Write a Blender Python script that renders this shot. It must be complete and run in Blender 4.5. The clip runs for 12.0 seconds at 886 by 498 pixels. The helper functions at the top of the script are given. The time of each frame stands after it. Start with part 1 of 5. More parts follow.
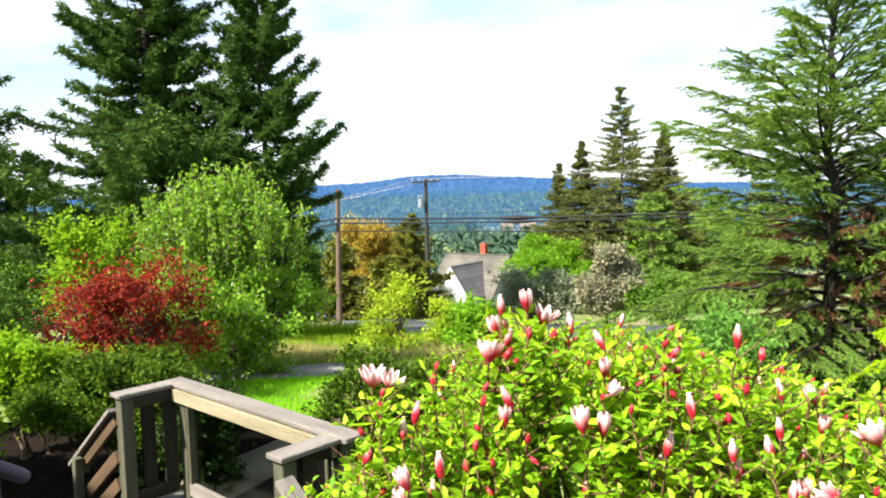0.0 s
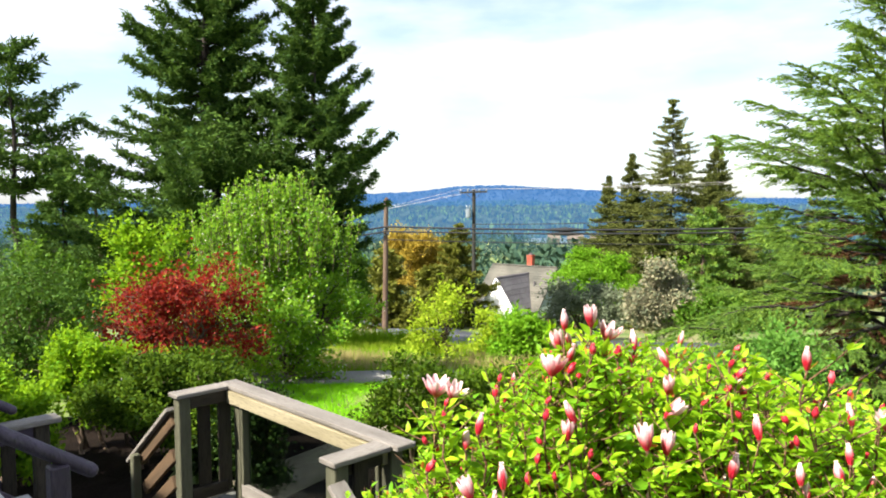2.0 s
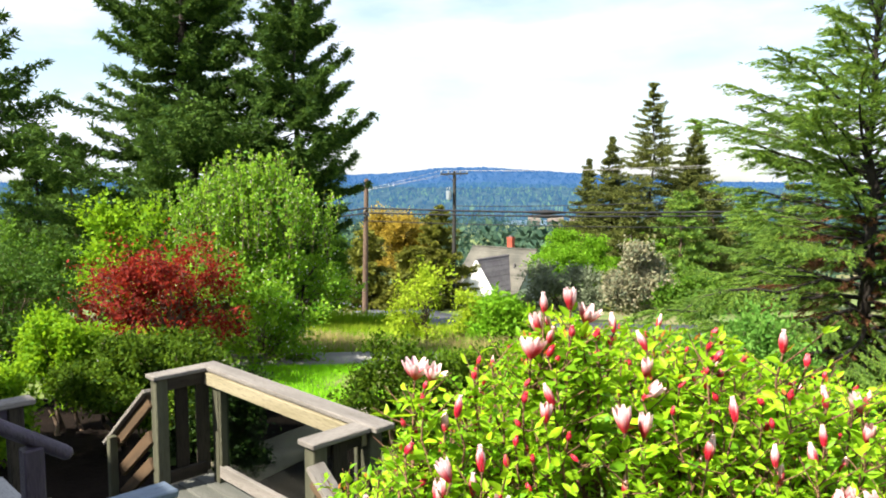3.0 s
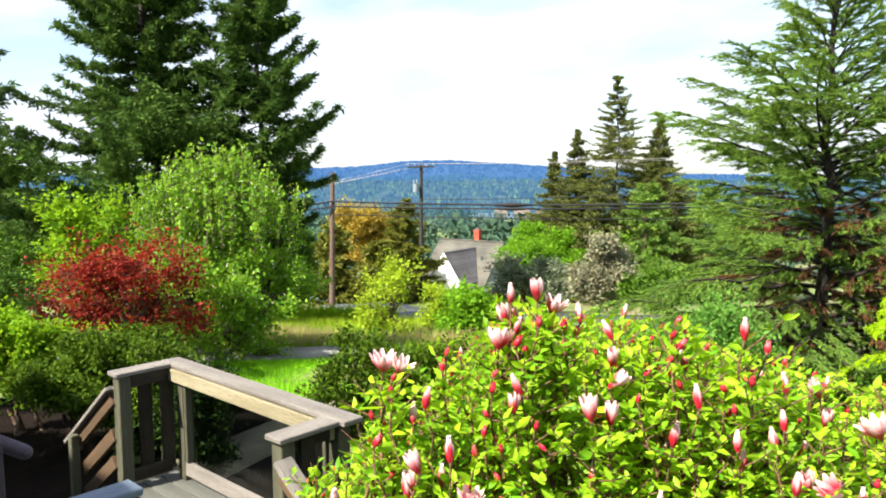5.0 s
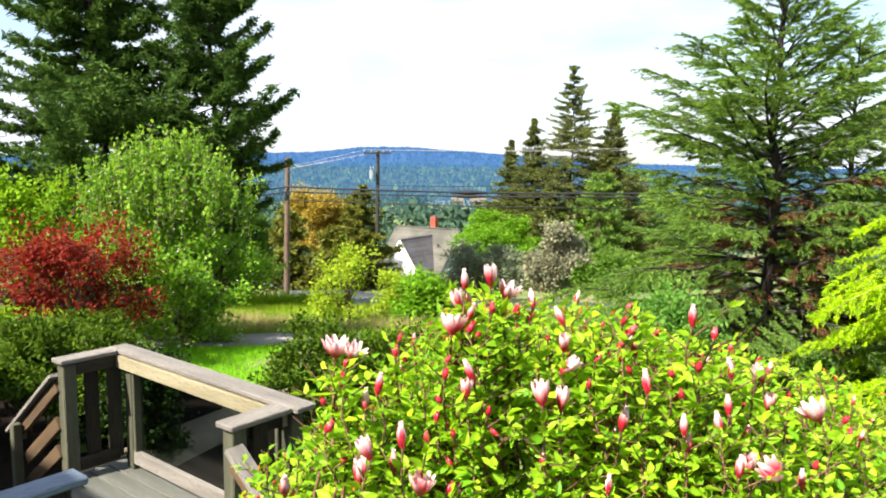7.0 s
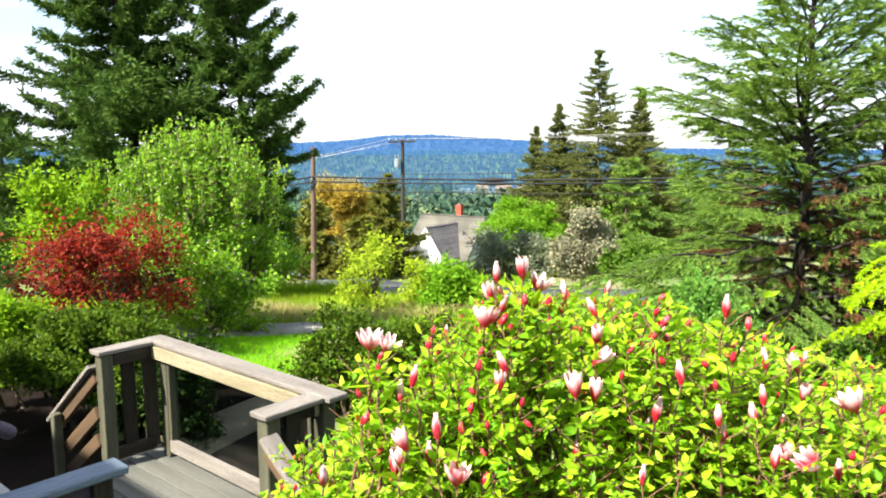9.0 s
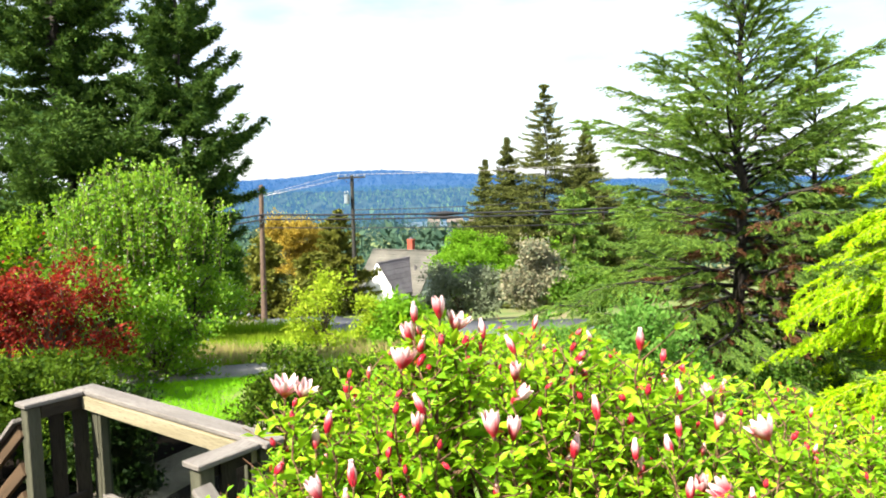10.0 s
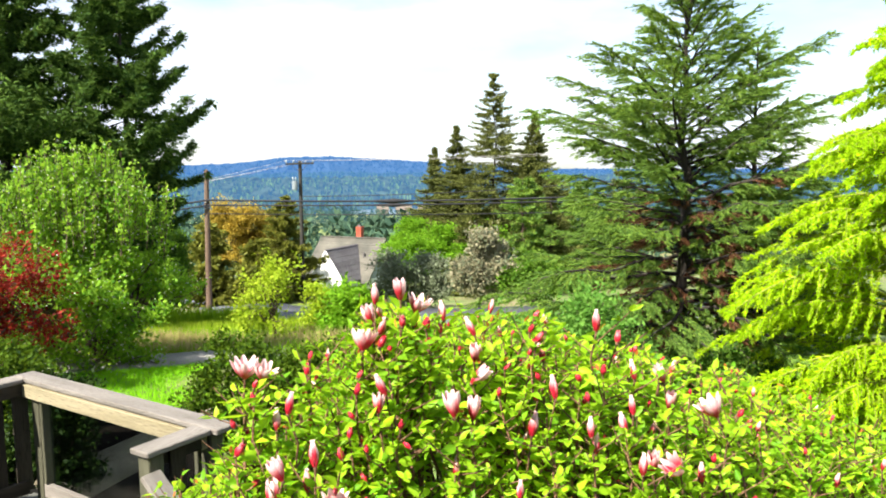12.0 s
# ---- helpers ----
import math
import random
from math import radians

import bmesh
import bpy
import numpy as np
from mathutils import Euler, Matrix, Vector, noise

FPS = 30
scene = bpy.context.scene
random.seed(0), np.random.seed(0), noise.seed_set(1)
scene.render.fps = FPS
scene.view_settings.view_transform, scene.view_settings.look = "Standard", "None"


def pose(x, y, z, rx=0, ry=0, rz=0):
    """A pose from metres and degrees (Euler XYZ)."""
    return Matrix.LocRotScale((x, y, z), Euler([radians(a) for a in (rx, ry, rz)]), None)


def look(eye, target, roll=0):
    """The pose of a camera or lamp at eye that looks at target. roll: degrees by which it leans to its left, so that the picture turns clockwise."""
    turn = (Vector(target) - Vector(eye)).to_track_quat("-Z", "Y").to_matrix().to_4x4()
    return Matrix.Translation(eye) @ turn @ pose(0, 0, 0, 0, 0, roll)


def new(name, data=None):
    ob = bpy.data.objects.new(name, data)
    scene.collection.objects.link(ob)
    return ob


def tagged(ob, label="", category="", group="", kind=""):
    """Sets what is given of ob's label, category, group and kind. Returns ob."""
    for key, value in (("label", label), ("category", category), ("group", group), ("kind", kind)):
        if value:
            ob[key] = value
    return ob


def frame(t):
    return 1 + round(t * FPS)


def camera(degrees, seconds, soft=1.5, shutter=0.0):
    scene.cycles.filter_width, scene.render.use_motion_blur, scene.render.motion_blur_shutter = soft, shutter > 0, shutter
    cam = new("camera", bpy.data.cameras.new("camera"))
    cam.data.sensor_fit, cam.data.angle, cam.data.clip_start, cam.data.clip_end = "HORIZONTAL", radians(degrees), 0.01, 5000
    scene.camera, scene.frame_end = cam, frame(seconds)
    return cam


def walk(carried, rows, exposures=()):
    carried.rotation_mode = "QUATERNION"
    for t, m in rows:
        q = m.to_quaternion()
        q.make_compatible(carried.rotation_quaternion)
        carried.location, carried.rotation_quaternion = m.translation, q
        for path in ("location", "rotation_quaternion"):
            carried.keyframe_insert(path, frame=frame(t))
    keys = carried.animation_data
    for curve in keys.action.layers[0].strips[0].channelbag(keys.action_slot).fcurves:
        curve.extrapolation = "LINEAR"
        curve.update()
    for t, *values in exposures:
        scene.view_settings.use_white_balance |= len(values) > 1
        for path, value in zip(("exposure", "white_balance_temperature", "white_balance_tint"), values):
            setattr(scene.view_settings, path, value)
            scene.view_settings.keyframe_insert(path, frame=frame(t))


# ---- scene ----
cam = camera(62.6, 12.0, soft=1.9)
PATH = [
    (0, (0.042, 0.027, 1.599), (0.011, 2.02, 1.437), -1.4),
    (0.5, (-0.001, 0.018, 1.605), (-0.159, 2.006, 1.454), -0.6),
    (1, (-0.015, 0.006, 1.608), (-0.214, 1.992, 1.47), 0.0),
    (1.5, (-0.009, -0.001, 1.608), (-0.192, 1.986, 1.482), -0.4),
    (2, (-0.007, -0.005, 1.61), (-0.164, 1.984, 1.477), -0.3),
    (2.5, (-0.01, 0.0, 1.607), (-0.222, 1.977, 1.39), -1.9),
    (3, (-0.006, 0.011, 1.609), (-0.109, 2.0, 1.426), 0.1),
    (3.5, (-0.007, 0.014, 1.606), (-0.042, 2.007, 1.437), -0.8),
    (3.7, (-0.007, 0.014, 1.606), (-0.016, 2.006, 1.423), -0.7),
    (5.3, (-0.006, 0.014, 1.605), (-0.016, 2.004, 1.403), 0.1),
    (5.5, (-0.006, 0.014, 1.605), (-0.006, 2.004, 1.406), 0.1),
    (6, (-0.007, 0.014, 1.607), (0.015, 2.003, 1.406), 0.2),
    (6.5, (-0.008, 0.019, 1.604), (0.028, 2.008, 1.403), 0.8),
    (7, (0.0, 0.022, 1.6), (0.107, 2.005, 1.364), 0.8),
    (7.2, (0.0, 0.022, 1.6), (0.114, 2.003, 1.352), 0.5),
    (8.8, (-0.017, 0.009, 1.616), (0.074, 1.983, 1.311), -0.5),
    (9, (-0.017, 0.009, 1.616), (0.02, 1.991, 1.346), -0.1),
    (9.5, (0.03, 0.009, 1.619), (0.097, 1.996, 1.404), -0.5),
    (10, (0.08, 0.015, 1.63), (0.247, 1.999, 1.451), -1.3),
    (10.5, (0.059, 0.009, 1.624), (0.28, 1.988, 1.445), -0.4),
    (11, (0.032, -0.001, 1.623), (0.28, 1.975, 1.434), 0.2),
    (11.5, (0.029, 0.002, 1.62), (0.302, 1.973, 1.414), -0.4),
    (12, (0.046, 0.003, 1.618), (0.352, 1.968, 1.404), -0.5),
]
EXPOSURES = [(0, 1.80), (1, 1.73), (2.5, 1.71), (5.5, 1.72), (7, 1.72), (8.8, 1.95), (9.7, 1.95), (10.3, 1.84), (12, 1.76)]
walk(cam, [(t, look(eye, target, roll)) for t, eye, target, roll in PATH], EXPOSURES)

# ---- world, sun ----
SUN_EL, SUN_TO = radians(46), Vector((-0.80, -0.60, 0)).normalized()
world = bpy.data.worlds.new("sky")
scene.world = world
world.use_nodes = True
wn, wl = world.node_tree.nodes, world.node_tree.links
wn.clear()
sky = wn.new("ShaderNodeTexSky")
sky.sky_type, sky.sun_disc = "NISHITA", False
sky.sun_elevation, sky.sun_rotation = SUN_EL, math.atan2(SUN_TO.x, SUN_TO.y)
coord, squash = wn.new("ShaderNodeTexCoord"), wn.new("ShaderNodeMapping")
squash.inputs["Scale"].default_value = (1.2, 1.2, 4.0)
clouds, cover = wn.new("ShaderNodeTexNoise"), wn.new("ShaderNodeValToRGB")
clouds.inputs["Scale"].default_value, clouds.inputs["Detail"].default_value = 2.2, 7
clouds.inputs["Roughness"].default_value = 0.5
cover.color_ramp.elements[0].position, cover.color_ramp.elements[1].position = 0.40, 0.60
cover.color_ramp.elements[0].color, cover.color_ramp.elements[1].color = (0.12, 0.12, 0.12, 1), (1, 1, 1, 1)
veil, back, wout = wn.new("ShaderNodeMix"), wn.new("ShaderNodeBackground"), wn.new("ShaderNodeOutputWorld")
veil.data_type = "RGBA"
veil.inputs["B"].default_value = (4.85, 5.15, 5.75, 1)
back.inputs["Strength"].default_value = 0.076
wl.new(coord.outputs["Generated"], squash.inputs["Vector"])
wl.new(squash.outputs["Vector"], clouds.inputs["Vector"])
wl.new(clouds.outputs["Fac"], cover.inputs["Fac"])
wl.new(cover.outputs["Color"], veil.inputs["Factor"])
wl.new(sky.outputs["Color"], veil.inputs["A"])
wl.new(veil.outputs["Result"], back.inputs["Color"])
wl.new(back.outputs["Background"], wout.inputs["Surface"])
sun = new("sun", bpy.data.lights.new("sun", "SUN"))
sun.data.energy, sun.data.angle, sun.data.color = 5.0, radians(0.6), (1.0, 0.93, 0.80)
sun_dir = Vector((SUN_TO.x * math.cos(SUN_EL), SUN_TO.y * math.cos(SUN_EL), math.sin(SUN_EL)))
sun.matrix_world = look(sun_dir * 60, (0, 0, 0))


# ---- materials ----
def start_material(name):
    m = bpy.data.materials.new(name)
    m.use_nodes = True
    m.node_tree.nodes.clear()
    return m, m.node_tree.nodes, m.node_tree.links


def mix_colour(nodes, links, a, b, fac, kind="MIX"):
    n = nodes.new("ShaderNodeMix")
    n.data_type, n.blend_type = "RGBA", kind
    for key, v in (("A", a), ("B", b), ("Factor", fac)):
        if isinstance(v, (tuple, list)):
            n.inputs[key].default_value = (*v[:3], 1)
        elif isinstance(v, (int, float)):
            n.inputs[key].default_value = v
        else:
            links.new(v, n.inputs[key])
    return n.outputs["Result"]


def noise_out(nodes, links, scale, detail=4, stretch=(1, 1, 1), lo=0.35, hi=0.65):
    tc, mp = nodes.new("ShaderNodeTexCoord"), nodes.new("ShaderNodeMapping")
    mp.inputs["Scale"].default_value = stretch
    nz, mr = nodes.new("ShaderNodeTexNoise"), nodes.new("ShaderNodeMapRange")
    nz.inputs["Scale"].default_value, nz.inputs["Detail"].default_value = scale, detail
    mr.inputs["From Min"].default_value, mr.inputs["From Max"].default_value = lo, hi
    links.new(tc.outputs["Object"], mp.inputs["Vector"])
    links.new(mp.outputs["Vector"], nz.inputs["Vector"])
    links.new(nz.outputs["Fac"], mr.inputs["Value"])
    return mr.outputs["Result"]


def surface(name, a, b, c=None, scale=3.0, fine=40.0, rough=0.8, bump=0.3, stretch=(1, 1, 1), metal=0.0, piece=0.0, gloss=0.3):
    """Colours a and b mixed by broad stains, c by fine grain, pieces varied one from another."""
    m, n, l = start_material(name)
    col = mix_colour(n, l, a, b, noise_out(n, l, scale, 5, stretch))
    grain = noise_out(n, l, fine, 6, stretch)
    col = mix_colour(n, l, col, c or tuple(0.6 * v for v in a), noise_out(n, l, fine, 6, stretch, 0.5, 0.75))
    if piece:
        info, scale_v = n.new("ShaderNodeObjectInfo"), n.new("ShaderNodeMapRange")
        scale_v.inputs["To Min"].default_value, scale_v.inputs["To Max"].default_value = 1 - piece, 1 + piece
        l.new(info.outputs["Random"], scale_v.inputs["Value"])
        hue = n.new("ShaderNodeHueSaturation")
        l.new(scale_v.outputs["Result"], hue.inputs["Value"])
        l.new(col, hue.inputs["Color"])
        col = hue.outputs["Color"]
    p, o, bm_ = n.new("ShaderNodeBsdfPrincipled"), n.new("ShaderNodeOutputMaterial"), n.new("ShaderNodeBump")
    p.inputs["Roughness"].default_value, p.inputs["Metallic"].default_value, p.inputs["Specular IOR Level"].default_value = rough, metal, gloss
    bm_.inputs["Strength"].default_value, bm_.inputs["Distance"].default_value = bump, 0.01
    l.new(grain, bm_.inputs["Height"])
    l.new(bm_.outputs["Normal"], p.inputs["Normal"])
    l.new(col, p.inputs["Base Color"])
    l.new(p.outputs["BSDF"], o.inputs["Surface"])
    return m


def foliage(name, dark, light, glow=None, through_light=0.35, rough=0.6, patch=0.8, gloss=0.12):
    """Leaves: each its own shade between dark and light, sprays varying in patches, light shining through."""
    m, n, l = start_material(name)
    geo = n.new("ShaderNodeNewGeometry")
    col = mix_colour(n, l, dark, light, geo.outputs["Random Per Island"])
    col = mix_colour(n, l, col, tuple(0.55 * a + 0.25 * b for a, b in zip(dark, light)), noise_out(n, l, patch, 3, (1, 1, 1), 0.45, 0.75))
    p, t, s, o = (n.new("ShaderNodeBsdfPrincipled"), n.new("ShaderNodeBsdfTranslucent"), n.new("ShaderNodeMixShader"), n.new("ShaderNodeOutputMaterial"))
    p.inputs["Roughness"].default_value = rough
    p.inputs["Specular IOR Level"].default_value = gloss
    l.new(col, p.inputs["Base Color"])
    tint = mix_colour(n, l, col, glow or tuple(min(1, 1.3 * v) for v in light), 0.5)
    l.new(tint, t.inputs["Color"])
    s.inputs["Fac"].default_value = through_light
    l.new(p.outputs["BSDF"], s.inputs[1])
    l.new(t.outputs["BSDF"], s.inputs[2])
    l.new(s.outputs["Shader"], o.inputs["Surface"])
    return m


# side timber darkened for shade; the far top rail below is paled for sun
SHADE_WOOD = surface("weathered wood", (0.026, 0.022, 0.017), (0.046, 0.039, 0.029), (0.012, 0.010, 0.008), 2.0, 30, 0.85, 0.4, (5, 5, 0.5), piece=0.25, gloss=0.12)
SUNLIT_RAIL = surface("weathered rail paled as if sunlit", (0.215, 0.185, 0.110), (0.30, 0.262, 0.172), (0.14, 0.118, 0.078), 2.0, 30, 0.85, 0.4, (5, 5, 0.5), piece=0.1)
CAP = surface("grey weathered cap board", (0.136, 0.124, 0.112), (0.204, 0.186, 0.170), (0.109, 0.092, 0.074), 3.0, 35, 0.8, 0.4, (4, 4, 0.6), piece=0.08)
PLANK = surface("deck board", (0.066, 0.068, 0.060), (0.110, 0.110, 0.098), (0.070, 0.070, 0.056), 2.0, 30, 0.85, 0.4, (4, 4, 0.6), piece=0.2)
TREAD = surface("grey painted tread", (0.330, 0.325, 0.320), (0.410, 0.400, 0.392), (0.230, 0.226, 0.222), 3.0, 30, 0.6, 0.2, (3, 3, 1))
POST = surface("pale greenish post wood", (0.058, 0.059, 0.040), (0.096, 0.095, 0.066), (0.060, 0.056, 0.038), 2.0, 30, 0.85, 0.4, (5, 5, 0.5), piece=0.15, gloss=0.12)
TAN = surface("tan stair board", (0.070, 0.047, 0.030), (0.115, 0.075, 0.044), (0.095, 0.058, 0.034), 2.0, 30, 0.85, 0.4, (5, 5, 0.5), piece=0.25, gloss=0.12)
# grey cap board with the blue of open shade painted in
CAP_SHADED = surface("cap board tinted blue for shade", (0.125, 0.160, 0.215), (0.165, 0.205, 0.265), (0.075, 0.095, 0.130), 3.0, 35, 0.7, 0.3, (4, 4, 0.6))
# weathered grey wood; shade and blue skylight are put into this purple
SHADE_PURPLE = surface("weathered wood tinted purple for shade", (0.046, 0.034, 0.052), (0.078, 0.060, 0.088), (0.026, 0.019, 0.030), 3.0, 35, 0.6, 0.3, (4, 4, 0.6))
BARK = surface("brown bark", (0.080, 0.052, 0.036), (0.136, 0.096, 0.068), (0.032, 0.022, 0.016), 4.0, 25, 0.95, 0.9, (1, 1, 0.3))
BARK_DARK = surface("dark fir bark", (0.026, 0.021, 0.018), (0.044, 0.036, 0.030), (0.014, 0.012, 0.010), 4.0, 25, 0.95, 0.9, (1, 1, 0.3))
STEM = surface("shrub stem bark", (0.130, 0.062, 0.036), (0.215, 0.118, 0.062), (0.05, 0.026, 0.018), 20, 120, 0.8, 0.5)
POLE_WOOD = surface("pole wood", (0.104, 0.068, 0.048), (0.144, 0.100, 0.074), (0.056, 0.038, 0.030), 1.0, 12, 0.9, 0.4, (4, 4, 0.4))
POLE_GREY = surface("old grey pole wood", (0.029, 0.028, 0.024), (0.041, 0.039, 0.034), (0.017, 0.016, 0.014), 1.0, 12, 0.9, 0.4, (4, 4, 0.4))
CABLE = surface("black cable", (0.014, 0.014, 0.017), (0.026, 0.026, 0.030), None, 5, 50, 0.5, 0.1)
BARE_WIRE = surface("bare bright wire", (0.34, 0.32, 0.32), (0.42, 0.39, 0.37), None, 5, 50, 0.45, 0.1, metal=0.5)
METAL = surface("galvanised metal", (0.22, 0.26, 0.29), (0.30, 0.34, 0.37), None, 6, 60, 0.5, 0.1, metal=0.4)
SHINGLE = surface("grey-brown roof shingle", (0.066, 0.066, 0.057), (0.120, 0.114, 0.096), (0.096, 0.088, 0.076), 0.7, 7, 0.95, 0.6, (1, 1, 1), piece=0.12)
SHINGLE_DARK = surface("dark roof shingle", (0.096, 0.088, 0.096), (0.136, 0.128, 0.136), (0.064, 0.056, 0.064), 0.7, 7, 0.95, 0.6, piece=0.12)
WHITE = surface("white painted siding", (0.78, 0.78, 0.78), (0.84, 0.84, 0.83), (0.62, 0.62, 0.62), 0.8, 9, 0.6, 0.2)
GREY_WALL = surface("blue-grey siding", (0.288, 0.328, 0.352), (0.352, 0.392, 0.416), (0.224, 0.256, 0.272), 0.8, 9, 0.7, 0.2)
BRICK = surface("red brick", (0.250, 0.050, 0.030), (0.320, 0.080, 0.048), (0.200, 0.048, 0.032), 2, 14, 0.9, 0.4, piece=0.2)
ASPHALT = surface("asphalt", (0.080, 0.084, 0.096), (0.120, 0.124, 0.136), (0.056, 0.056, 0.064), 0.4, 18, 0.9, 0.3)
CONCRETE = surface("concrete path", (0.20, 0.195, 0.18), (0.26, 0.25, 0.235), (0.13, 0.125, 0.115), 0.9, 20, 0.9, 0.4)
EARTH_PATH = surface("tan earth path", (0.22, 0.185, 0.13), (0.30, 0.255, 0.185), (0.13, 0.105, 0.075), 0.9, 20, 0.95, 0.5)
PALE_ROOF = surface("dull far roof", (0.120, 0.100, 0.088), (0.152, 0.128, 0.112), None, 0.1, 1, 0.9, 0.1)
LAKE = surface("lake water", (0.056, 0.096, 0.136), (0.080, 0.120, 0.160), None, 0.02, 0.3, 0.45, 0.05)

FIR = foliage("fir needles", (0.015, 0.046, 0.012), (0.092, 0.160, 0.024), None, 0.20, 0.7, 0.6, 0.06)
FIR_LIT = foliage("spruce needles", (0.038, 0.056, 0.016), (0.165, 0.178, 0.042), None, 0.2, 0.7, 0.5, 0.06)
CEDAR = foliage("cedar needles", (0.032, 0.096, 0.028), (0.215, 0.330, 0.044), (0.33, 0.46, 0.03), 0.32, 0.7, 0.5, 0.10)
CEDAR_DEAD = foliage("dry brown needles", (0.070, 0.032, 0.015), (0.170, 0.080, 0.036), None, 0.2)
GOLD = foliage("golden cypress fronds", (0.170, 0.350, 0.006), (0.470, 0.660, 0.010), (0.62, 0.84, 0.010), 0.45, 0.7, 0.8, 0.03)
GOLD_TWIG = surface("golden twig", (0.176, 0.208, 0.024), (0.240, 0.272, 0.032), (0.096, 0.096, 0.016), 6, 40, 0.8, 0.3)
APPLE = foliage("apple leaves", (0.040, 0.160, 0.010), (0.29, 0.47, 0.045), (0.42, 0.67, 0.03), 0.40, 0.6, 0.9)
BLOSSOM = foliage("white blossom", (0.46, 0.46, 0.36), (0.72, 0.70, 0.62), (0.7, 0.68, 0.6), 0.3)
MAPLE = foliage("red maple leaves", (0.050, 0.007, 0.007), (0.320, 0.036, 0.022), (0.52, 0.050, 0.018), 0.38, 0.6, 1.2, 0.1)
LIME = foliage("lime-green leaves", (0.090, 0.225, 0.007), (0.245, 0.400, 0.013), (0.36, 0.55, 0.014), 0.42)
OLIVE = foliage("olive-green leaves", (0.014, 0.040, 0.004), (0.090, 0.155, 0.009), (0.15, 0.24, 0.010), 0.28, 0.65, 1.5, 0.06)
MID = foliage("mid-green leaves", (0.038, 0.108, 0.008), (0.112, 0.208, 0.018), (0.176, 0.320, 0.016), 0.32)
DARK = foliage("dark green leaves", (0.007, 0.022, 0.004), (0.034, 0.068, 0.008), (0.06, 0.11, 0.010), 0.2)
DEEP = foliage("deep green leaves", (0.018, 0.060, 0.007), (0.076, 0.150, 0.013), (0.104, 0.192, 0.016), 0.25)
ROSE = foliage("soft green leaves", (0.060, 0.168, 0.022), (0.144, 0.288, 0.048), (0.216, 0.432, 0.040), 0.35)
BRIGHT = foliage("bright green leaves", (0.088, 0.224, 0.008), (0.200, 0.384, 0.020), (0.288, 0.528, 0.024), 0.42)
ORANGE = foliage("orange-brown leaves", (0.200, 0.150, 0.022), (0.520, 0.385, 0.055), None, 0.3)
AUTUMN = foliage("olive-brown leaves", (0.060, 0.074, 0.012), (0.200, 0.210, 0.030), None, 0.25)
YELLOWISH = foliage("yellow-green leaves", (0.176, 0.288, 0.013), (0.368, 0.464, 0.032), (0.496, 0.624, 0.032), 0.45)
GREYISH = foliage("grey-green leaves", (0.104, 0.132, 0.072), (0.216, 0.248, 0.160), None, 0.3)
PALE = foliage("pale pinkish blossom", (0.170, 0.170, 0.085), (0.330, 0.295, 0.200), None, 0.3)
GRASS = foliage("lawn grass", (0.150, 0.400, 0.010), (0.28, 0.60, 0.015), (0.40, 0.80, 0.015), 0.35)
HAY = foliage("dry meadow grass", (0.208, 0.176, 0.060), (0.464, 0.384, 0.176), None, 0.35)
MAG_LEAF = foliage("magnolia leaves", (0.080, 0.250, 0.010), (0.430, 0.650, 0.024), (0.56, 0.87, 0.016), 0.42, 0.42, 4.0, 0.14)
BRONZE = foliage("young bronze leaves", (0.32, 0.07, 0.02), (0.62, 0.30, 0.05), (0.75, 0.35, 0.04), 0.4)


def ground_material():
    m, n, l = start_material("ground")
    col = mix_colour(n, l, (0.08, 0.13, 0.024), (0.135, 0.175, 0.036), noise_out(n, l, 0.35, 5))
    col = mix_colour(n, l, col, (0.20, 0.15, 0.075), noise_out(n, l, 0.15, 4, (1, 1, 1), 0.5, 0.7))
    col = mix_colour(n, l, col, (0.05, 0.07, 0.02), noise_out(n, l, 9, 6, (1, 1, 1), 0.5, 0.8))
    p, o = n.new("ShaderNodeBsdfPrincipled"), n.new("ShaderNodeOutputMaterial")
    p.inputs["Roughness"].default_value = 0.95
    l.new(col, p.inputs["Base Color"])
    l.new(p.outputs["BSDF"], o.inputs["Surface"])
    return m


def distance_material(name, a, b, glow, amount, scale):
    """Woods so far off that haze covers them: painted in as a bluish glow."""
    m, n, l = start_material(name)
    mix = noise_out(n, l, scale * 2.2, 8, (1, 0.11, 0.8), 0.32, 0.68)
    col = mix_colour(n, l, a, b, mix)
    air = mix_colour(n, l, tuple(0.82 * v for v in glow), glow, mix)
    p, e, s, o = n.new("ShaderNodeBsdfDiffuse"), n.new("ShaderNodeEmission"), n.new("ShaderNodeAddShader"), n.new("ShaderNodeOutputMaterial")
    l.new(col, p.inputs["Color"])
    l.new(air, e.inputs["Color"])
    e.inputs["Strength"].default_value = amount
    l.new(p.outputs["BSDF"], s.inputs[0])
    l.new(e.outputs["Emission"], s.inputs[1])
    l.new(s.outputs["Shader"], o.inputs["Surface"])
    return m


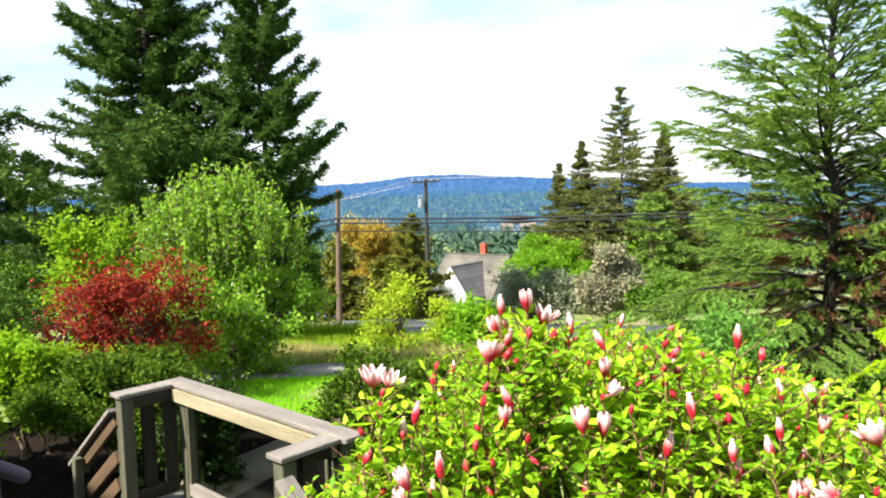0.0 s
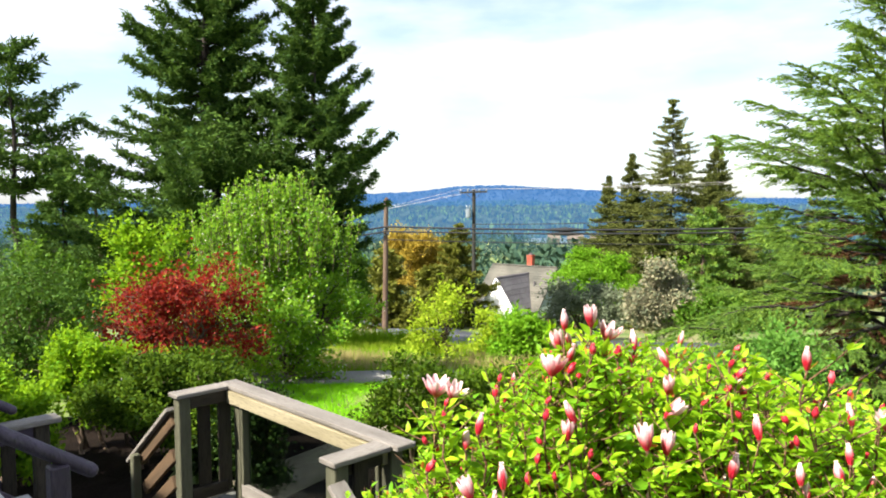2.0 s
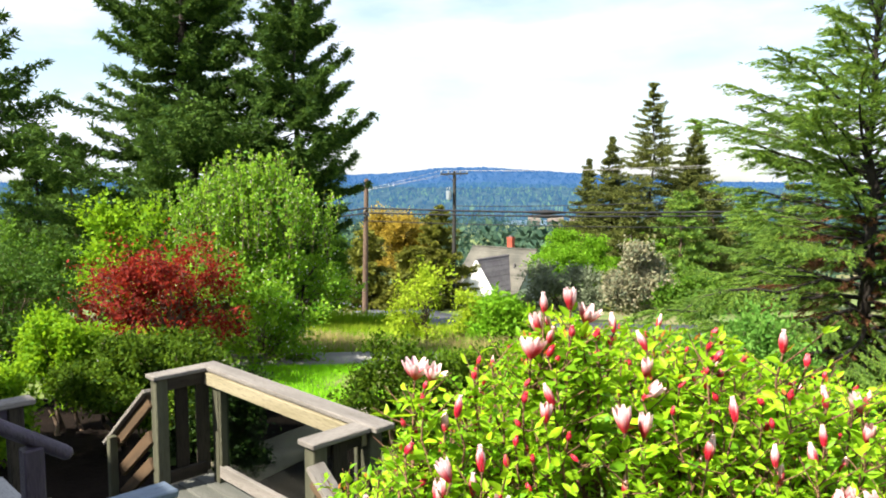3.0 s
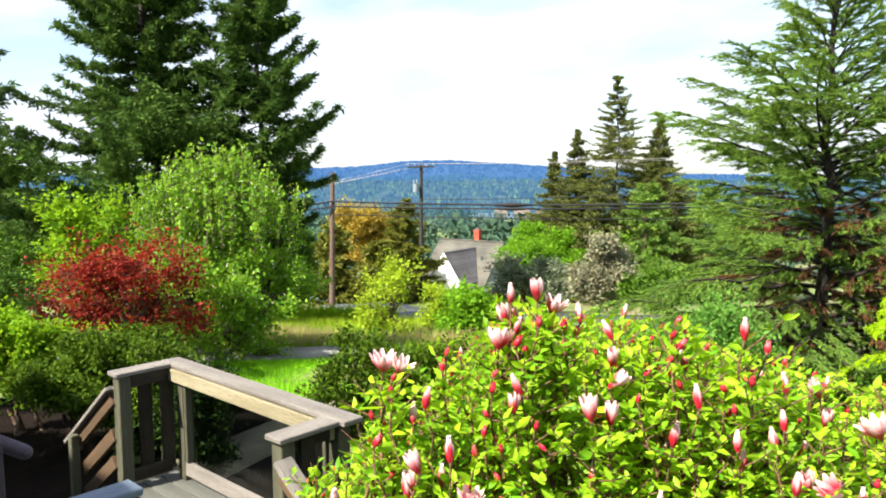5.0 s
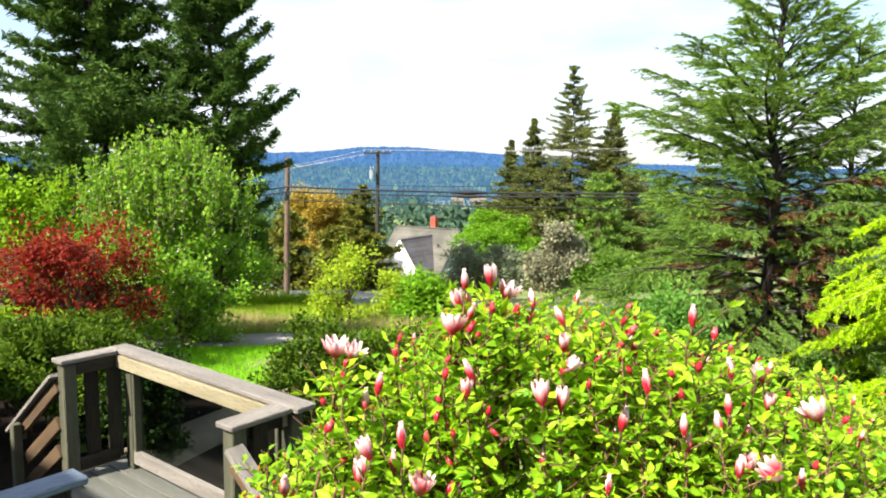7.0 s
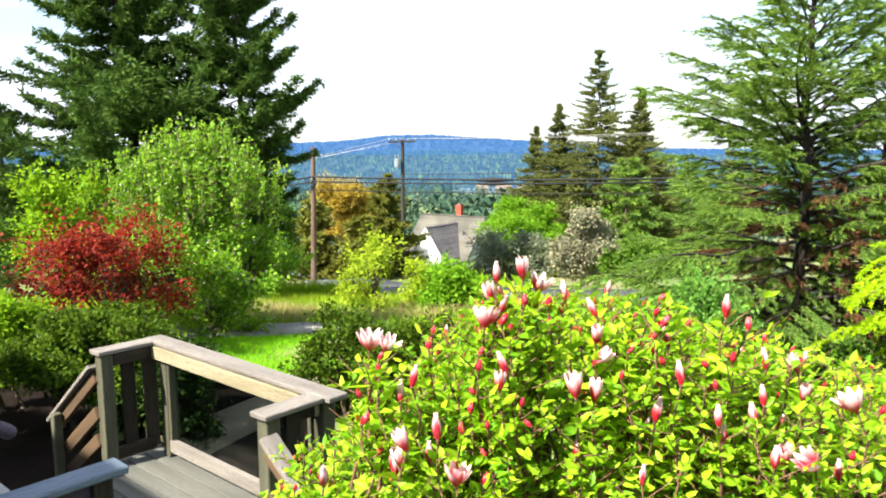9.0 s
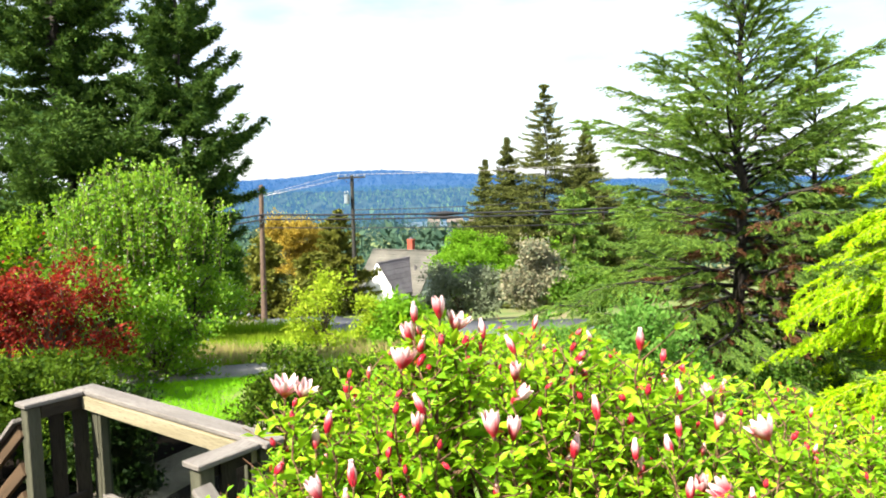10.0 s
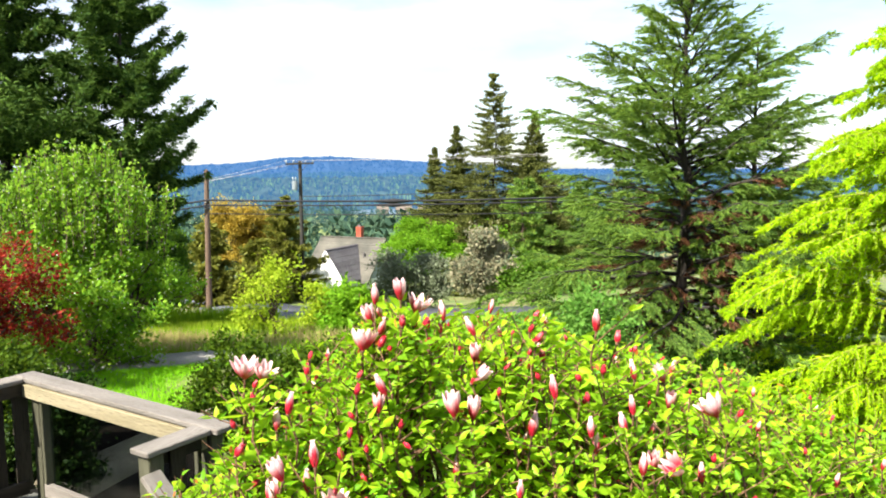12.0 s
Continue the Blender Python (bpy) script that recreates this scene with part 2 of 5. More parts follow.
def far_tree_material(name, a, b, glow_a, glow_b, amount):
    """Far treetops, each its own shade; the valley's haze is painted in as glow."""
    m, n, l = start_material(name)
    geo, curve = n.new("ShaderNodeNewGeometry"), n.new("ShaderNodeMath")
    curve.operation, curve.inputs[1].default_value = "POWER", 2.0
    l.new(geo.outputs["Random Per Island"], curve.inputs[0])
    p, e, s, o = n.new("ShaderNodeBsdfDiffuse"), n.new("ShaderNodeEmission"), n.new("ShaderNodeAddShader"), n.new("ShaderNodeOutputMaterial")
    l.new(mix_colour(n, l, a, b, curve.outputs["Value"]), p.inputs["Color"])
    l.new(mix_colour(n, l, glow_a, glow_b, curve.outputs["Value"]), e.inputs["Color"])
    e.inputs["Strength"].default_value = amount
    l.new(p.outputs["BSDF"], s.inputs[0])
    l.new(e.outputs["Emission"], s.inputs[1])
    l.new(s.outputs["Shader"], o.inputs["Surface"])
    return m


def pane_material():
    m, n, l = start_material("smoky clear pane")
    clear, gloss, mixer, o = n.new("ShaderNodeBsdfTransparent"), n.new("ShaderNodeBsdfGlossy"), n.new("ShaderNodeMixShader"), n.new("ShaderNodeOutputMaterial")
    clear.inputs["Color"].default_value, gloss.inputs["Roughness"].default_value = (0.58, 0.62, 0.60, 1), 0.03
    mixer.inputs["Fac"].default_value = 0.05
    l.new(clear.outputs["BSDF"], mixer.inputs[1])
    l.new(gloss.outputs["BSDF"], mixer.inputs[2])
    l.new(mixer.outputs["Shader"], o.inputs["Surface"])
    return m


def petal_material():
    """Deep rose at the petal's foot and along its back, paling to white at the tip."""
    m, n, l = start_material("magnolia petals")
    at, info, shift, tone = n.new("ShaderNodeAttribute"), n.new("ShaderNodeObjectInfo"), n.new("ShaderNodeMath"), n.new("ShaderNodeMapRange")
    at.attribute_name = "along"
    shift.operation = "MULTIPLY_ADD"
    shift.inputs[1].default_value = 0.45
    l.new(info.outputs["Random"], shift.inputs[0])
    l.new(at.outputs["Fac"], shift.inputs[2])
    tone.inputs["From Min"].default_value, tone.inputs["From Max"].default_value = 0.50, 1.25
    tone.interpolation_type = "SMOOTHSTEP"
    l.new(shift.outputs["Value"], tone.inputs["Value"])
    col = mix_colour(n, l, (0.50, 0.009, 0.028), (0.92, 0.72, 0.73), tone.outputs["Result"])
    col = mix_colour(n, l, col, (0.62, 0.06, 0.13), noise_out(n, l, 70, 3, (7, 7, 0.4), 0.5, 0.85))
    p, t, s, o = n.new("ShaderNodeBsdfPrincipled"), n.new("ShaderNodeBsdfTranslucent"), n.new("ShaderNodeMixShader"), n.new("ShaderNodeOutputMaterial")
    p.inputs["Roughness"].default_value = 0.45
    s.inputs["Fac"].default_value = 0.25
    l.new(col, p.inputs["Base Color"])
    l.new(col, t.inputs["Color"])
    l.new(p.outputs["BSDF"], s.inputs[1])
    l.new(t.outputs["BSDF"], s.inputs[2])
    l.new(s.outputs["Shader"], o.inputs["Surface"])
    return m


GROUND, PANE, PETAL = ground_material(), pane_material(), petal_material()
# haze over the distance is put into these colours and their glow
RIDGE = distance_material("far woods with haze painted blue", (0.012, 0.020, 0.030), (0.022, 0.032, 0.042), (0.033, 0.112, 0.28), 0.61, 0.012)
SLOPE = distance_material("far woods with haze painted blue-green", (0.006, 0.011, 0.011), (0.020, 0.030, 0.024), (0.038, 0.118, 0.270), 0.64, 0.02)
# treetops glow faintly in the haze colour painted on the hills behind
RIDGE_TREE = far_tree_material("ridge treetops with haze painted blue", (0.008, 0.014, 0.020), (0.016, 0.026, 0.032), (0.031, 0.106, 0.272), (0.036, 0.118, 0.28), 0.61)
SLOPE_TREE = far_tree_material("slope treetops with haze painted blue-green", (0.004, 0.008, 0.008), (0.024, 0.040, 0.024), (0.036, 0.112, 0.252), (0.050, 0.145, 0.255), 0.60)
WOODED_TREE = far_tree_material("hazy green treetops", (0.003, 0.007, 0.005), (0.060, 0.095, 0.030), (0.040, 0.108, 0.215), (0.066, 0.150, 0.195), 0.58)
# bluish leaf tones: thin valley haze mixed into the base colours
VALLEY_HAZED = foliage("valley trees", (0.024, 0.058, 0.042), (0.066, 0.115, 0.068), None, 0.1, 0.9, 0.01)
HAZY = distance_material("valley trees with painted haze", (0.010, 0.022, 0.014), (0.040, 0.064, 0.030), (0.030, 0.075, 0.100), 0.396, 0.02)
WOODED = distance_material("wooded slope with painted haze", (0.005, 0.010, 0.008), (0.034, 0.052, 0.026), (0.040, 0.106, 0.235), 0.518, 0.035)
# dark mulch taken near black: deep shade is put into its colour
MULCH = surface("dark garden mulch with shade painted in", (0.008, 0.006, 0.005), (0.014, 0.010, 0.008), (0.005, 0.004, 0.003), 2, 25, 1.0, 0.8, gloss=0.04)


# ---- mesh helpers ----
def mesh_of(name, verts, faces, material, smooth=False):
    verts, faces = np.asarray(verts, np.float32), np.asarray(faces, np.int32)
    me, k = bpy.data.meshes.new(name), faces.shape[1]
    me.vertices.add(len(verts))
    me.vertices.foreach_set("co", verts.ravel())
    me.loops.add(faces.size)
    me.loops.foreach_set("vertex_index", faces.ravel())
    me.polygons.add(len(faces))
    me.polygons.foreach_set("loop_start", np.arange(0, faces.size, k, dtype=np.int32))
    if smooth:
        me.polygons.foreach_set("use_smooth", np.ones(len(faces), dtype=bool))
    me.update(calc_edges=True)
    me.materials.append(material)
    return me


def part(name, data, parent, label=""):
    """One mesh object under a thing or a part. data: a mesh, or a bmesh and its material."""
    if isinstance(data, tuple):
        bm, material = data
        me = bpy.data.meshes.new(name)
        bm.to_mesh(me)
        bm.free()
        me.materials.append(material)
        data = me
    ob = new(name, data)
    ob.parent = parent
    return tagged(ob, label)


def thing(name, place, label, category, group="", kind=""):
    ob = new(name)
    ob.location = place
    ob.empty_display_size = 0.1
    return tagged(ob, label, category, group, kind)


def unit(v):
    return v / np.maximum(np.linalg.norm(v, axis=-1, keepdims=True), 1e-9)


RHOMB = (np.array([(0, 0, 0), (0.42, 0.5, 0.12), (1, 0, 0), (0.42, -0.5, 0.12)], float), np.array([(0, 1, 2), (0, 2, 3)]))
SPIKE = (np.array([(0, 0.5, 0), (0, -0.5, 0), (1, 0, 0)], float), np.array([(0, 1, 2)]))
LEAF = (np.array([(0, 0, 0), (0.28, 0.40, 0.10), (0.68, 0.38, 0.08), (1, 0, -0.12), (0.68, -0.38, 0.08), (0.28, -0.40, 0.10), (0.5, 0, -0.04)], float),
        np.array([(0, 1, 6), (1, 2, 6), (2, 3, 6), (3, 4, 6), (4, 5, 6), (5, 0, 6)]))


def leaf_soup(place, way, length, width, rng, shape=RHOMB, up=None):
    """Leaves of one shape at the places, pointing the ways; up leans their faces upwards."""
    pts, tri = shape
    n = len(place)
    way = unit(np.asarray(way, float))
    ref = rng.normal(size=(n, 3))
    if up is not None:
        ref = ref * (1 - up) + np.array([0, 0, 1.0]) * up * 2
    side = unit(np.cross(way, ref))
    face = np.cross(side, way)
    length, width = np.broadcast_to(length, n), np.broadcast_to(width, n)
    v = (np.asarray(place)[:, None, :] + way[:, None, :] * (pts[None, :, 0] * length[:, None])[..., None]
         + side[:, None, :] * (pts[None, :, 1] * width[:, None])[..., None] + face[:, None, :] * (pts[None, :, 2] * width[:, None])[..., None])
    f = tri[None] + (np.arange(n) * len(pts))[:, None, None]
    return v.reshape(-1, 3), f.reshape(-1, 3)


def tube_soup(paths, sides=6):
    """Tapered tubes: (points, radii) for each."""
    vs, fs, base = [], [], 0
    for pts, rad in paths:
        pts, rad = np.asarray(pts, float), np.asarray(rad, float)
        tan = unit(np.gradient(pts, axis=0))
        ref = np.where(np.abs(tan[:, 2:3]) > 0.9, np.array([[1.0, 0, 0]]), np.array([[0, 0, 1.0]]))
        a = unit(np.cross(tan, ref))
        b = np.cross(tan, a)
        ang = np.arange(sides) / sides * 2 * np.pi
        ring = pts[:, None] + (a[:, None] * np.cos(ang)[None, :, None] + b[:, None] * np.sin(ang)[None, :, None]) * rad[:, None, None]
        vs.append(ring.reshape(-1, 3))
        i, j = np.meshgrid(np.arange(len(pts) - 1), np.arange(sides), indexing="ij")
        p, q = i * sides + j + base, i * sides + (j + 1) % sides + base
        fs.append(np.stack([np.stack([p, q, q + sides], -1), np.stack([p, q + sides, p + sides], -1)], 2).reshape(-1, 3))
        base += len(pts) * sides
    return np.concatenate(vs), np.concatenate(fs)


def bend(a, b, rng, n=6, wobble=0.08, lift=0.0):
    a, b = np.asarray(a, float), np.asarray(b, float)
    t = np.linspace(0, 1, n)[:, None]
    p = a + (b - a) * t
    w = rng.normal(size=(n, 3)) * wobble * np.linalg.norm(b - a)
    p += w * np.sin(t * np.pi)
    p[:, 2] += lift * np.sin(t[:, 0] * np.pi)
    return p


GY = [-60, 8, 14, 16, 30, 48, 90, 300, 600, 1300, 2500, 6000]
GZ = [-1.9, -1.9, -2.1, -2.4, -4.6, -7.3, -12.5, -27, -34, -37, -34, -34]


def ground_z(x, y):
    return float(np.interp(y, GY, GZ))


# ---- ground, roads, distance ----
def make_ground():
    xs = np.concatenate([-np.geomspace(6000, 40, 26), np.linspace(-38, 38, 77), np.geomspace(40, 6000, 26)])
    ys = np.concatenate([-np.geomspace(400, 12, 8), np.linspace(-10, 60, 106), np.geomspace(61, 4900, 50)])
    gx, gy = np.meshgrid(xs, ys)
    gz = np.interp(gy, GY, GZ)
    near = np.exp(-((gy - 20) / 25) ** 2)
    gz += near * 0.06 * (np.sin(gx * 1.3 + gy * 0.7) + np.sin(gy * 1.9 - gx * 0.8))
    v = np.stack([gx, gy, gz], -1).reshape(-1, 3)
    w = len(xs)
    i, j = np.meshgrid(np.arange(len(ys) - 1), np.arange(w - 1), indexing="ij")
    p = i * w + j
    f = np.stack([p, p + 1, p + w + 1, p + w], -1).reshape(-1, 4)
    tagged(new("ground", mesh_of("ground", v, f, GROUND, True)), "grassy earth sloping down from the house", "ground", kind="structure")


def ribbon(name, centre, width, material, label, category, rise):
    """A paved strip along a line on the ground, with a thickness of its own."""
    c = np.array(centre, float)
    s = np.linspace(0, len(c) - 1, 14 * (len(c) - 1) + 1)
    x, y = np.interp(s, range(len(c)), c[:, 0]), np.interp(s, range(len(c)), c[:, 1])
    k = np.ones(9) / 9
    x[4:-4], y[4:-4] = np.convolve(x, k, "valid"), np.convolve(y, k, "valid")
    t = unit(np.stack([np.gradient(x), np.gradient(y)], -1))
    z = np.interp(y, GY, GZ) + rise
    v, f = [], []
    for i in range(len(x)):
        for sgn, dz in ((-1, -0.25), (-1, 0), (1, 0), (1, -0.25)):
            v.append((x[i] - sgn * t[i, 1] * width / 2, y[i] + sgn * t[i, 0] * width / 2, z[i] + dz))
    for i in range(len(x) - 1):
        for q in range(3):
            f.append((4 * i + q, 4 * i + q + 1, 4 * i + q + 5, 4 * i + q + 4))
    return tagged(new(name, mesh_of(name, v, f, material)), label, category, kind="structure")


make_ground()
ribbon("road", [(30, 19), (14, 21.5), (5.5, 25.5), (-1.0, 31), (-3.2, 40), (-6.2, 52.5), (-12, 63), (-22, 76)], 5.2, ASPHALT, "grey asphalt street running down the hill", "road", 0.13)
ribbon("driveway", [(-13, 13.6), (-7, 14.4), (-3.6, 15.0), (-2.2, 15.7), (-0.6, 17.4)], 0.9, CONCRETE, "narrow grey paved garden path across the lawn", "path", 0.15)
ribbon("pavement", [(-3.6, 6.6), (-2.95, 8.2), (-2.35, 9.4), (-1.7, 10.6), (-0.5, 11.7)], 0.85, EARTH_PATH, "pale tan earth path below the wooden landing", "path", 0.11)


def ridge(name, far, knots, foot, material, label, rough, step, tree):
    """A line of hills seen across the valley, with a ragged edge of treetops."""
    xs = np.arange(knots[0][0], knots[-1][0], step)
    k = np.array(knots, float)
    top = np.interp(xs, k[:, 0], k[:, 1])
    w = np.ones(15) / 15
    top[7:-7] = np.convolve(top, w, "valid")
    rng = np.random.default_rng(len(name))
    rows, v = 10, []
    for r in range(rows):
        u = r / (rows - 1)
        y = far + (1 - u) * -900 + (1 - u) * 60 * np.sin(xs / 310 + r)
        z = foot + (top - foot) * u ** 0.8 + (rough * rng.normal(size=len(xs)) if 0 < r < rows - 1 else 0)
        if r == rows - 1:
            z = z + tree * rng.random(len(xs))
        v.append(np.stack([xs, y, z], -1))
    v = np.concatenate(v)
    n = len(xs)
    i, j = np.meshgrid(np.arange(rows - 1), np.arange(n - 1), indexing="ij")
    p = i * n + j
    f = np.stack([p, p + 1, p + n + 1, p + n], -1).reshape(-1, 4)
    return tagged(new(name, mesh_of(name, v, f, material)), label, "hills", kind="structure")


RIDGE_LINE = [(-5000, 10), (-2700, -10), (-1480, 20), (-680, 38), (-430, 47), (-255, 74), (20, 80), (350, 57), (650, 39), (1250, 4), (2200, -6), (5000, 20)]
SLOPE_LINE = [(-3600, -26), (-1500, -14), (-700, -6), (-300, -10), (0, -2), (300, -9), (800, -14), (1500, -22), (3600, -20)]
WOODS_LINE = [(-2600, -17), (-900, -12), (-350, -9), (-60, -13), (180, -10), (450, -14), (1000, -12), (2600, -14)]
ridge("backdrop", 3900, RIDGE_LINE, -45, RIDGE, "wooded ridge on the horizon, haze painted blue", 2.0, 14, 5.0)
ridge("backdrop_slope", 2300, SLOPE_LINE, -42, SLOPE, "wooded slope across the valley, haze painted blue-green", 1.5, 10, 7.0)
ridge("backdrop_woods", 1450, WOODS_LINE, -38, WOODED, "green wooded slope across the valley with painted haze", 1.0, 5, 6.0)


def hill_trees(name, far, foot, knots, count, tall, material, seed, label, lo=0.05, hi=0.97):
    """Treetops past counting on a far slope: narrow upright sprays that break up its face."""
    rng = np.random.default_rng(seed)
    u = rng.uniform(lo, hi, count)
    y = far - (1 - u) * 900
    x = rng.uniform(-0.72, 0.72, count) * y
    k = np.array(knots, float)
    z = foot + (np.interp(x, k[:, 0], k[:, 1]) - foot) * u ** 0.8
    P, D, L, W = [], [], [], []
    h = tall * rng.uniform(0.5, 1.25, count)
    for k in range(4):
        P.append(np.stack([x + rng.normal(size=count) * tall * 0.12, y - 4 + rng.normal(size=count), z - 0.2 * h], -1))
        D.append(np.stack([rng.normal(size=count) * 0.22, rng.normal(size=count) * 0.05, np.ones(count)], -1))
        L.append(h * rng.uniform(0.6, 1.0, count))
        W.append(h * rng.uniform(0.3, 0.5, count))
    v, f = leaf_soup(np.concatenate(P), np.concatenate(D), np.concatenate(L), np.concatenate(W), rng)
    tagged(new(name, mesh_of(name, v, f, material)), label, "woods", kind="stuff")


hill_trees("ridge_trees", 3900, -45, RIDGE_LINE, 2600, 16, RIDGE_TREE, 21, "far treetops on the ridge, haze painted blue", 0.3, 0.93)
hill_trees("slope_trees", 2300, -42, SLOPE_LINE, 3200, 14, SLOPE_TREE, 22, "far treetops on the slope, haze painted blue-green")
hill_trees("wooded_trees", 1450, -38, WOODS_LINE, 2600, 10, WOODED_TREE, 23, "green treetops on the nearer slope, haze painted in")


def valley_woods(name, near, far, count, material, seed, label):
    """Far trees of the valley past counting: each a heap of leafy sprays, pointed or rounded."""
    rng = np.random.default_rng(seed)
    P, D, L, W = [], [], [], []
    for _ in range(count):
        y = near + (far - near) * rng.random() ** 1.3
        x = rng.uniform(-0.75, 0.75) * y
        if 540 < y < 690 and 15 < x < 110:
            continue
        h, z, n = rng.uniform(5, 11), float(np.interp(y, GY, GZ)), 34
        u = rng.random(n)
        pointed = rng.random() < 0.5
        r = h * rng.uniform(0.18, 0.3) * (1 - u if pointed else np.sqrt(np.maximum(0.05, 1 - (2 * u - 0.9) ** 2)) * 1.3)
        az = rng.uniform(0, 2 * np.pi, n)
        P.append(np.stack([x + r * np.cos(az), y + r * np.sin(az), z - 1 + h * 0.92 * u], -1))
        D.append(np.stack([np.cos(az), np.sin(az), np.full(n, 0.9 if pointed else 0.3)], -1) + rng.normal(size=(n, 3)) * 0.4)
        L.append(np.full(n, h * 0.17))
        W.append(np.full(n, h * 0.085))
    v, f = leaf_soup(np.concatenate(P), np.concatenate(D), np.concatenate(L), np.concatenate(W), rng)
    tagged(new(name, mesh_of(name, v, f, material)), label, "woods", kind="stuff")


valley_woods("valley_woods", 100, 420, 1500, VALLEY_HAZED, 11, "green woods on the slope below the houses, haze tinted in")
valley_woods("far_woods", 400, 760, 3000, HAZY, 12, "blue-green woods filling the valley floor, haze painted in")


def lake():
    ang = np.linspace(0, 2 * np.pi, 40, endpoint=False)
    v = [(62 + 46 * math.cos(a) * (1 + 0.1 * math.sin(3 * a)), 622 + 42 * math.sin(a), -32.6) for a in ang]
    bm = bmesh.new()
    bm.faces.new([bm.verts.new(p) for p in v])
    top = bmesh.ops.extrude_face_region(bm, geom=bm.faces[:])
    bmesh.ops.translate(bm, vec=(0, 0, -3), verts=[q for q in top["geom"] if isinstance(q, bmesh.types.BMVert)])
    me = bpy.data.meshes.new("water")
    bm.to_mesh(me)
    bm.free()
    me.materials.append(LAKE)
    tagged(new("water", me), "grey-blue strip of lake in the valley", "lake", kind="structure")


lake()


def block(sx, sy, sz, material, bevel=0.004, name="block"):
    bm = bmesh.new()
    bmesh.ops.create_cube(bm, size=1)
    bmesh.ops.scale(bm, vec=(sx, sy, sz), verts=bm.verts)
    if bevel:
        bmesh.ops.bevel(bm, geom=bm.edges[:], offset=bevel, segments=1, affect="EDGES")
    me = bpy.data.meshes.new(name)
    bm.to_mesh(me)
    bm.free()
    me.materials.append(material)
    return me


def beam(name, parent, a, b, wide, deep, material, label="", bevel=0.004):
    """A sawn board from a to b: wide across (level), deep up and down; its grain runs along."""
    a, b = Vector(a), Vector(b)
    d = b - a
    up = Vector((0, 0, 1)) if abs(d.normalized().z) < 0.95 else Vector((1, 0, 0))
    ob = part(name, block(wide, deep, d.length, material, bevel, name), parent, label)
    x = d.normalized().cross(up).normalized()
    y = d.normalized().cross(x)
    rot = Matrix((x, y, d.normalized())).transposed().to_4x4()
    ob.matrix_local = Matrix.Translation((a + b) / 2) @ rot
    return ob


# ---- wooden landing, stairs and railings below the house ----
# local axes of the landing: u along its far rail, v back towards the house
LAND = Matrix(((0.751, -0.660, 0, -2.05), (-0.660, -0.751, 0, 5.41), (0, 0, 1, 0), (0, 0, 0, 1)))
CAP_Z, FLOOR_Z = 0.235, -0.645


def landing_thing(name, label, category, group="", kind=""):
    ob = thing(name, (0, 0, 0), label, category, group, kind)
    ob.matrix_basis = LAND
    return ob


def post(parent, u, v, foot, top, size=0.09, material=None):
    beam("post", parent, (u, v, foot), (u, v, top), size, size, material or SHADE_WOOD, "", 0.006)


def make_landing():
    deck = landing_thing("wooden_landing", "weathered grey board landing on posts", "deck")
    wide, gap = 0.138, 0.007
    n = 13
    for i in range(n):
        v0 = 0.03 + i * (wide + gap)
        beam("floor_board", deck, (-0.02, v0 + wide / 2, FLOOR_Z - 0.018), (2.04, v0 + wide / 2, FLOOR_Z - 0.018), wide, 0.036, PLANK, "", 0.005)
    for u in (0.05, 1.0, 1.95):
        beam("joist", deck, (u, 0.03, FLOOR_Z - 0.115), (u, 1.88, FLOOR_Z - 0.115), 0.045, 0.15, SHADE_WOOD)
    for u, v in ((0.06, 0.08), (1.96, 0.08), (0.06, 1.8), (1.96, 1.8)):
        post(deck, u, v, -1.98, FLOOR_Z - 0.19)


def make_far_railing():
    r = landing_thing("glass_railing", "weathered wooden railing with a clear glass panel", "railing", "railings of the landing")
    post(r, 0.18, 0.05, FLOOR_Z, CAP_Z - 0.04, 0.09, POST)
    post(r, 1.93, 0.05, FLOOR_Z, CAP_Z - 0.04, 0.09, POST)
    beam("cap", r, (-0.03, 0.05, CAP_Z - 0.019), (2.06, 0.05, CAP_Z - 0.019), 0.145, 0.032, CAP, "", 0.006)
    beam("top_rail", r, (0.10, 0.115, CAP_Z - 0.088), (1.95, 0.115, CAP_Z - 0.088), 0.038, 0.092, SUNLIT_RAIL)
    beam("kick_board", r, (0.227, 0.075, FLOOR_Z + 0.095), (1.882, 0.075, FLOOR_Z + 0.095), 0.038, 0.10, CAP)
    pane = beam("glass_pane", r, (0.23, 0.05, (CAP_Z + FLOOR_Z) / 2), (1.88, 0.05, (CAP_Z + FLOOR_Z) / 2), 0.006, 0.70, PANE, "slightly smoky clear glass pane", 0)
    pane.visible_shadow = False
    beam("glazing_bead", r, (0.262, 0.070, FLOOR_Z + 0.15), (0.262, 0.070, CAP_Z - 0.14), 0.065, 0.028, POST)
    beam("glazing_bead", r, (1.848, 0.070, FLOOR_Z + 0.15), (1.848, 0.070, CAP_Z - 0.14), 0.065, 0.028, POST)


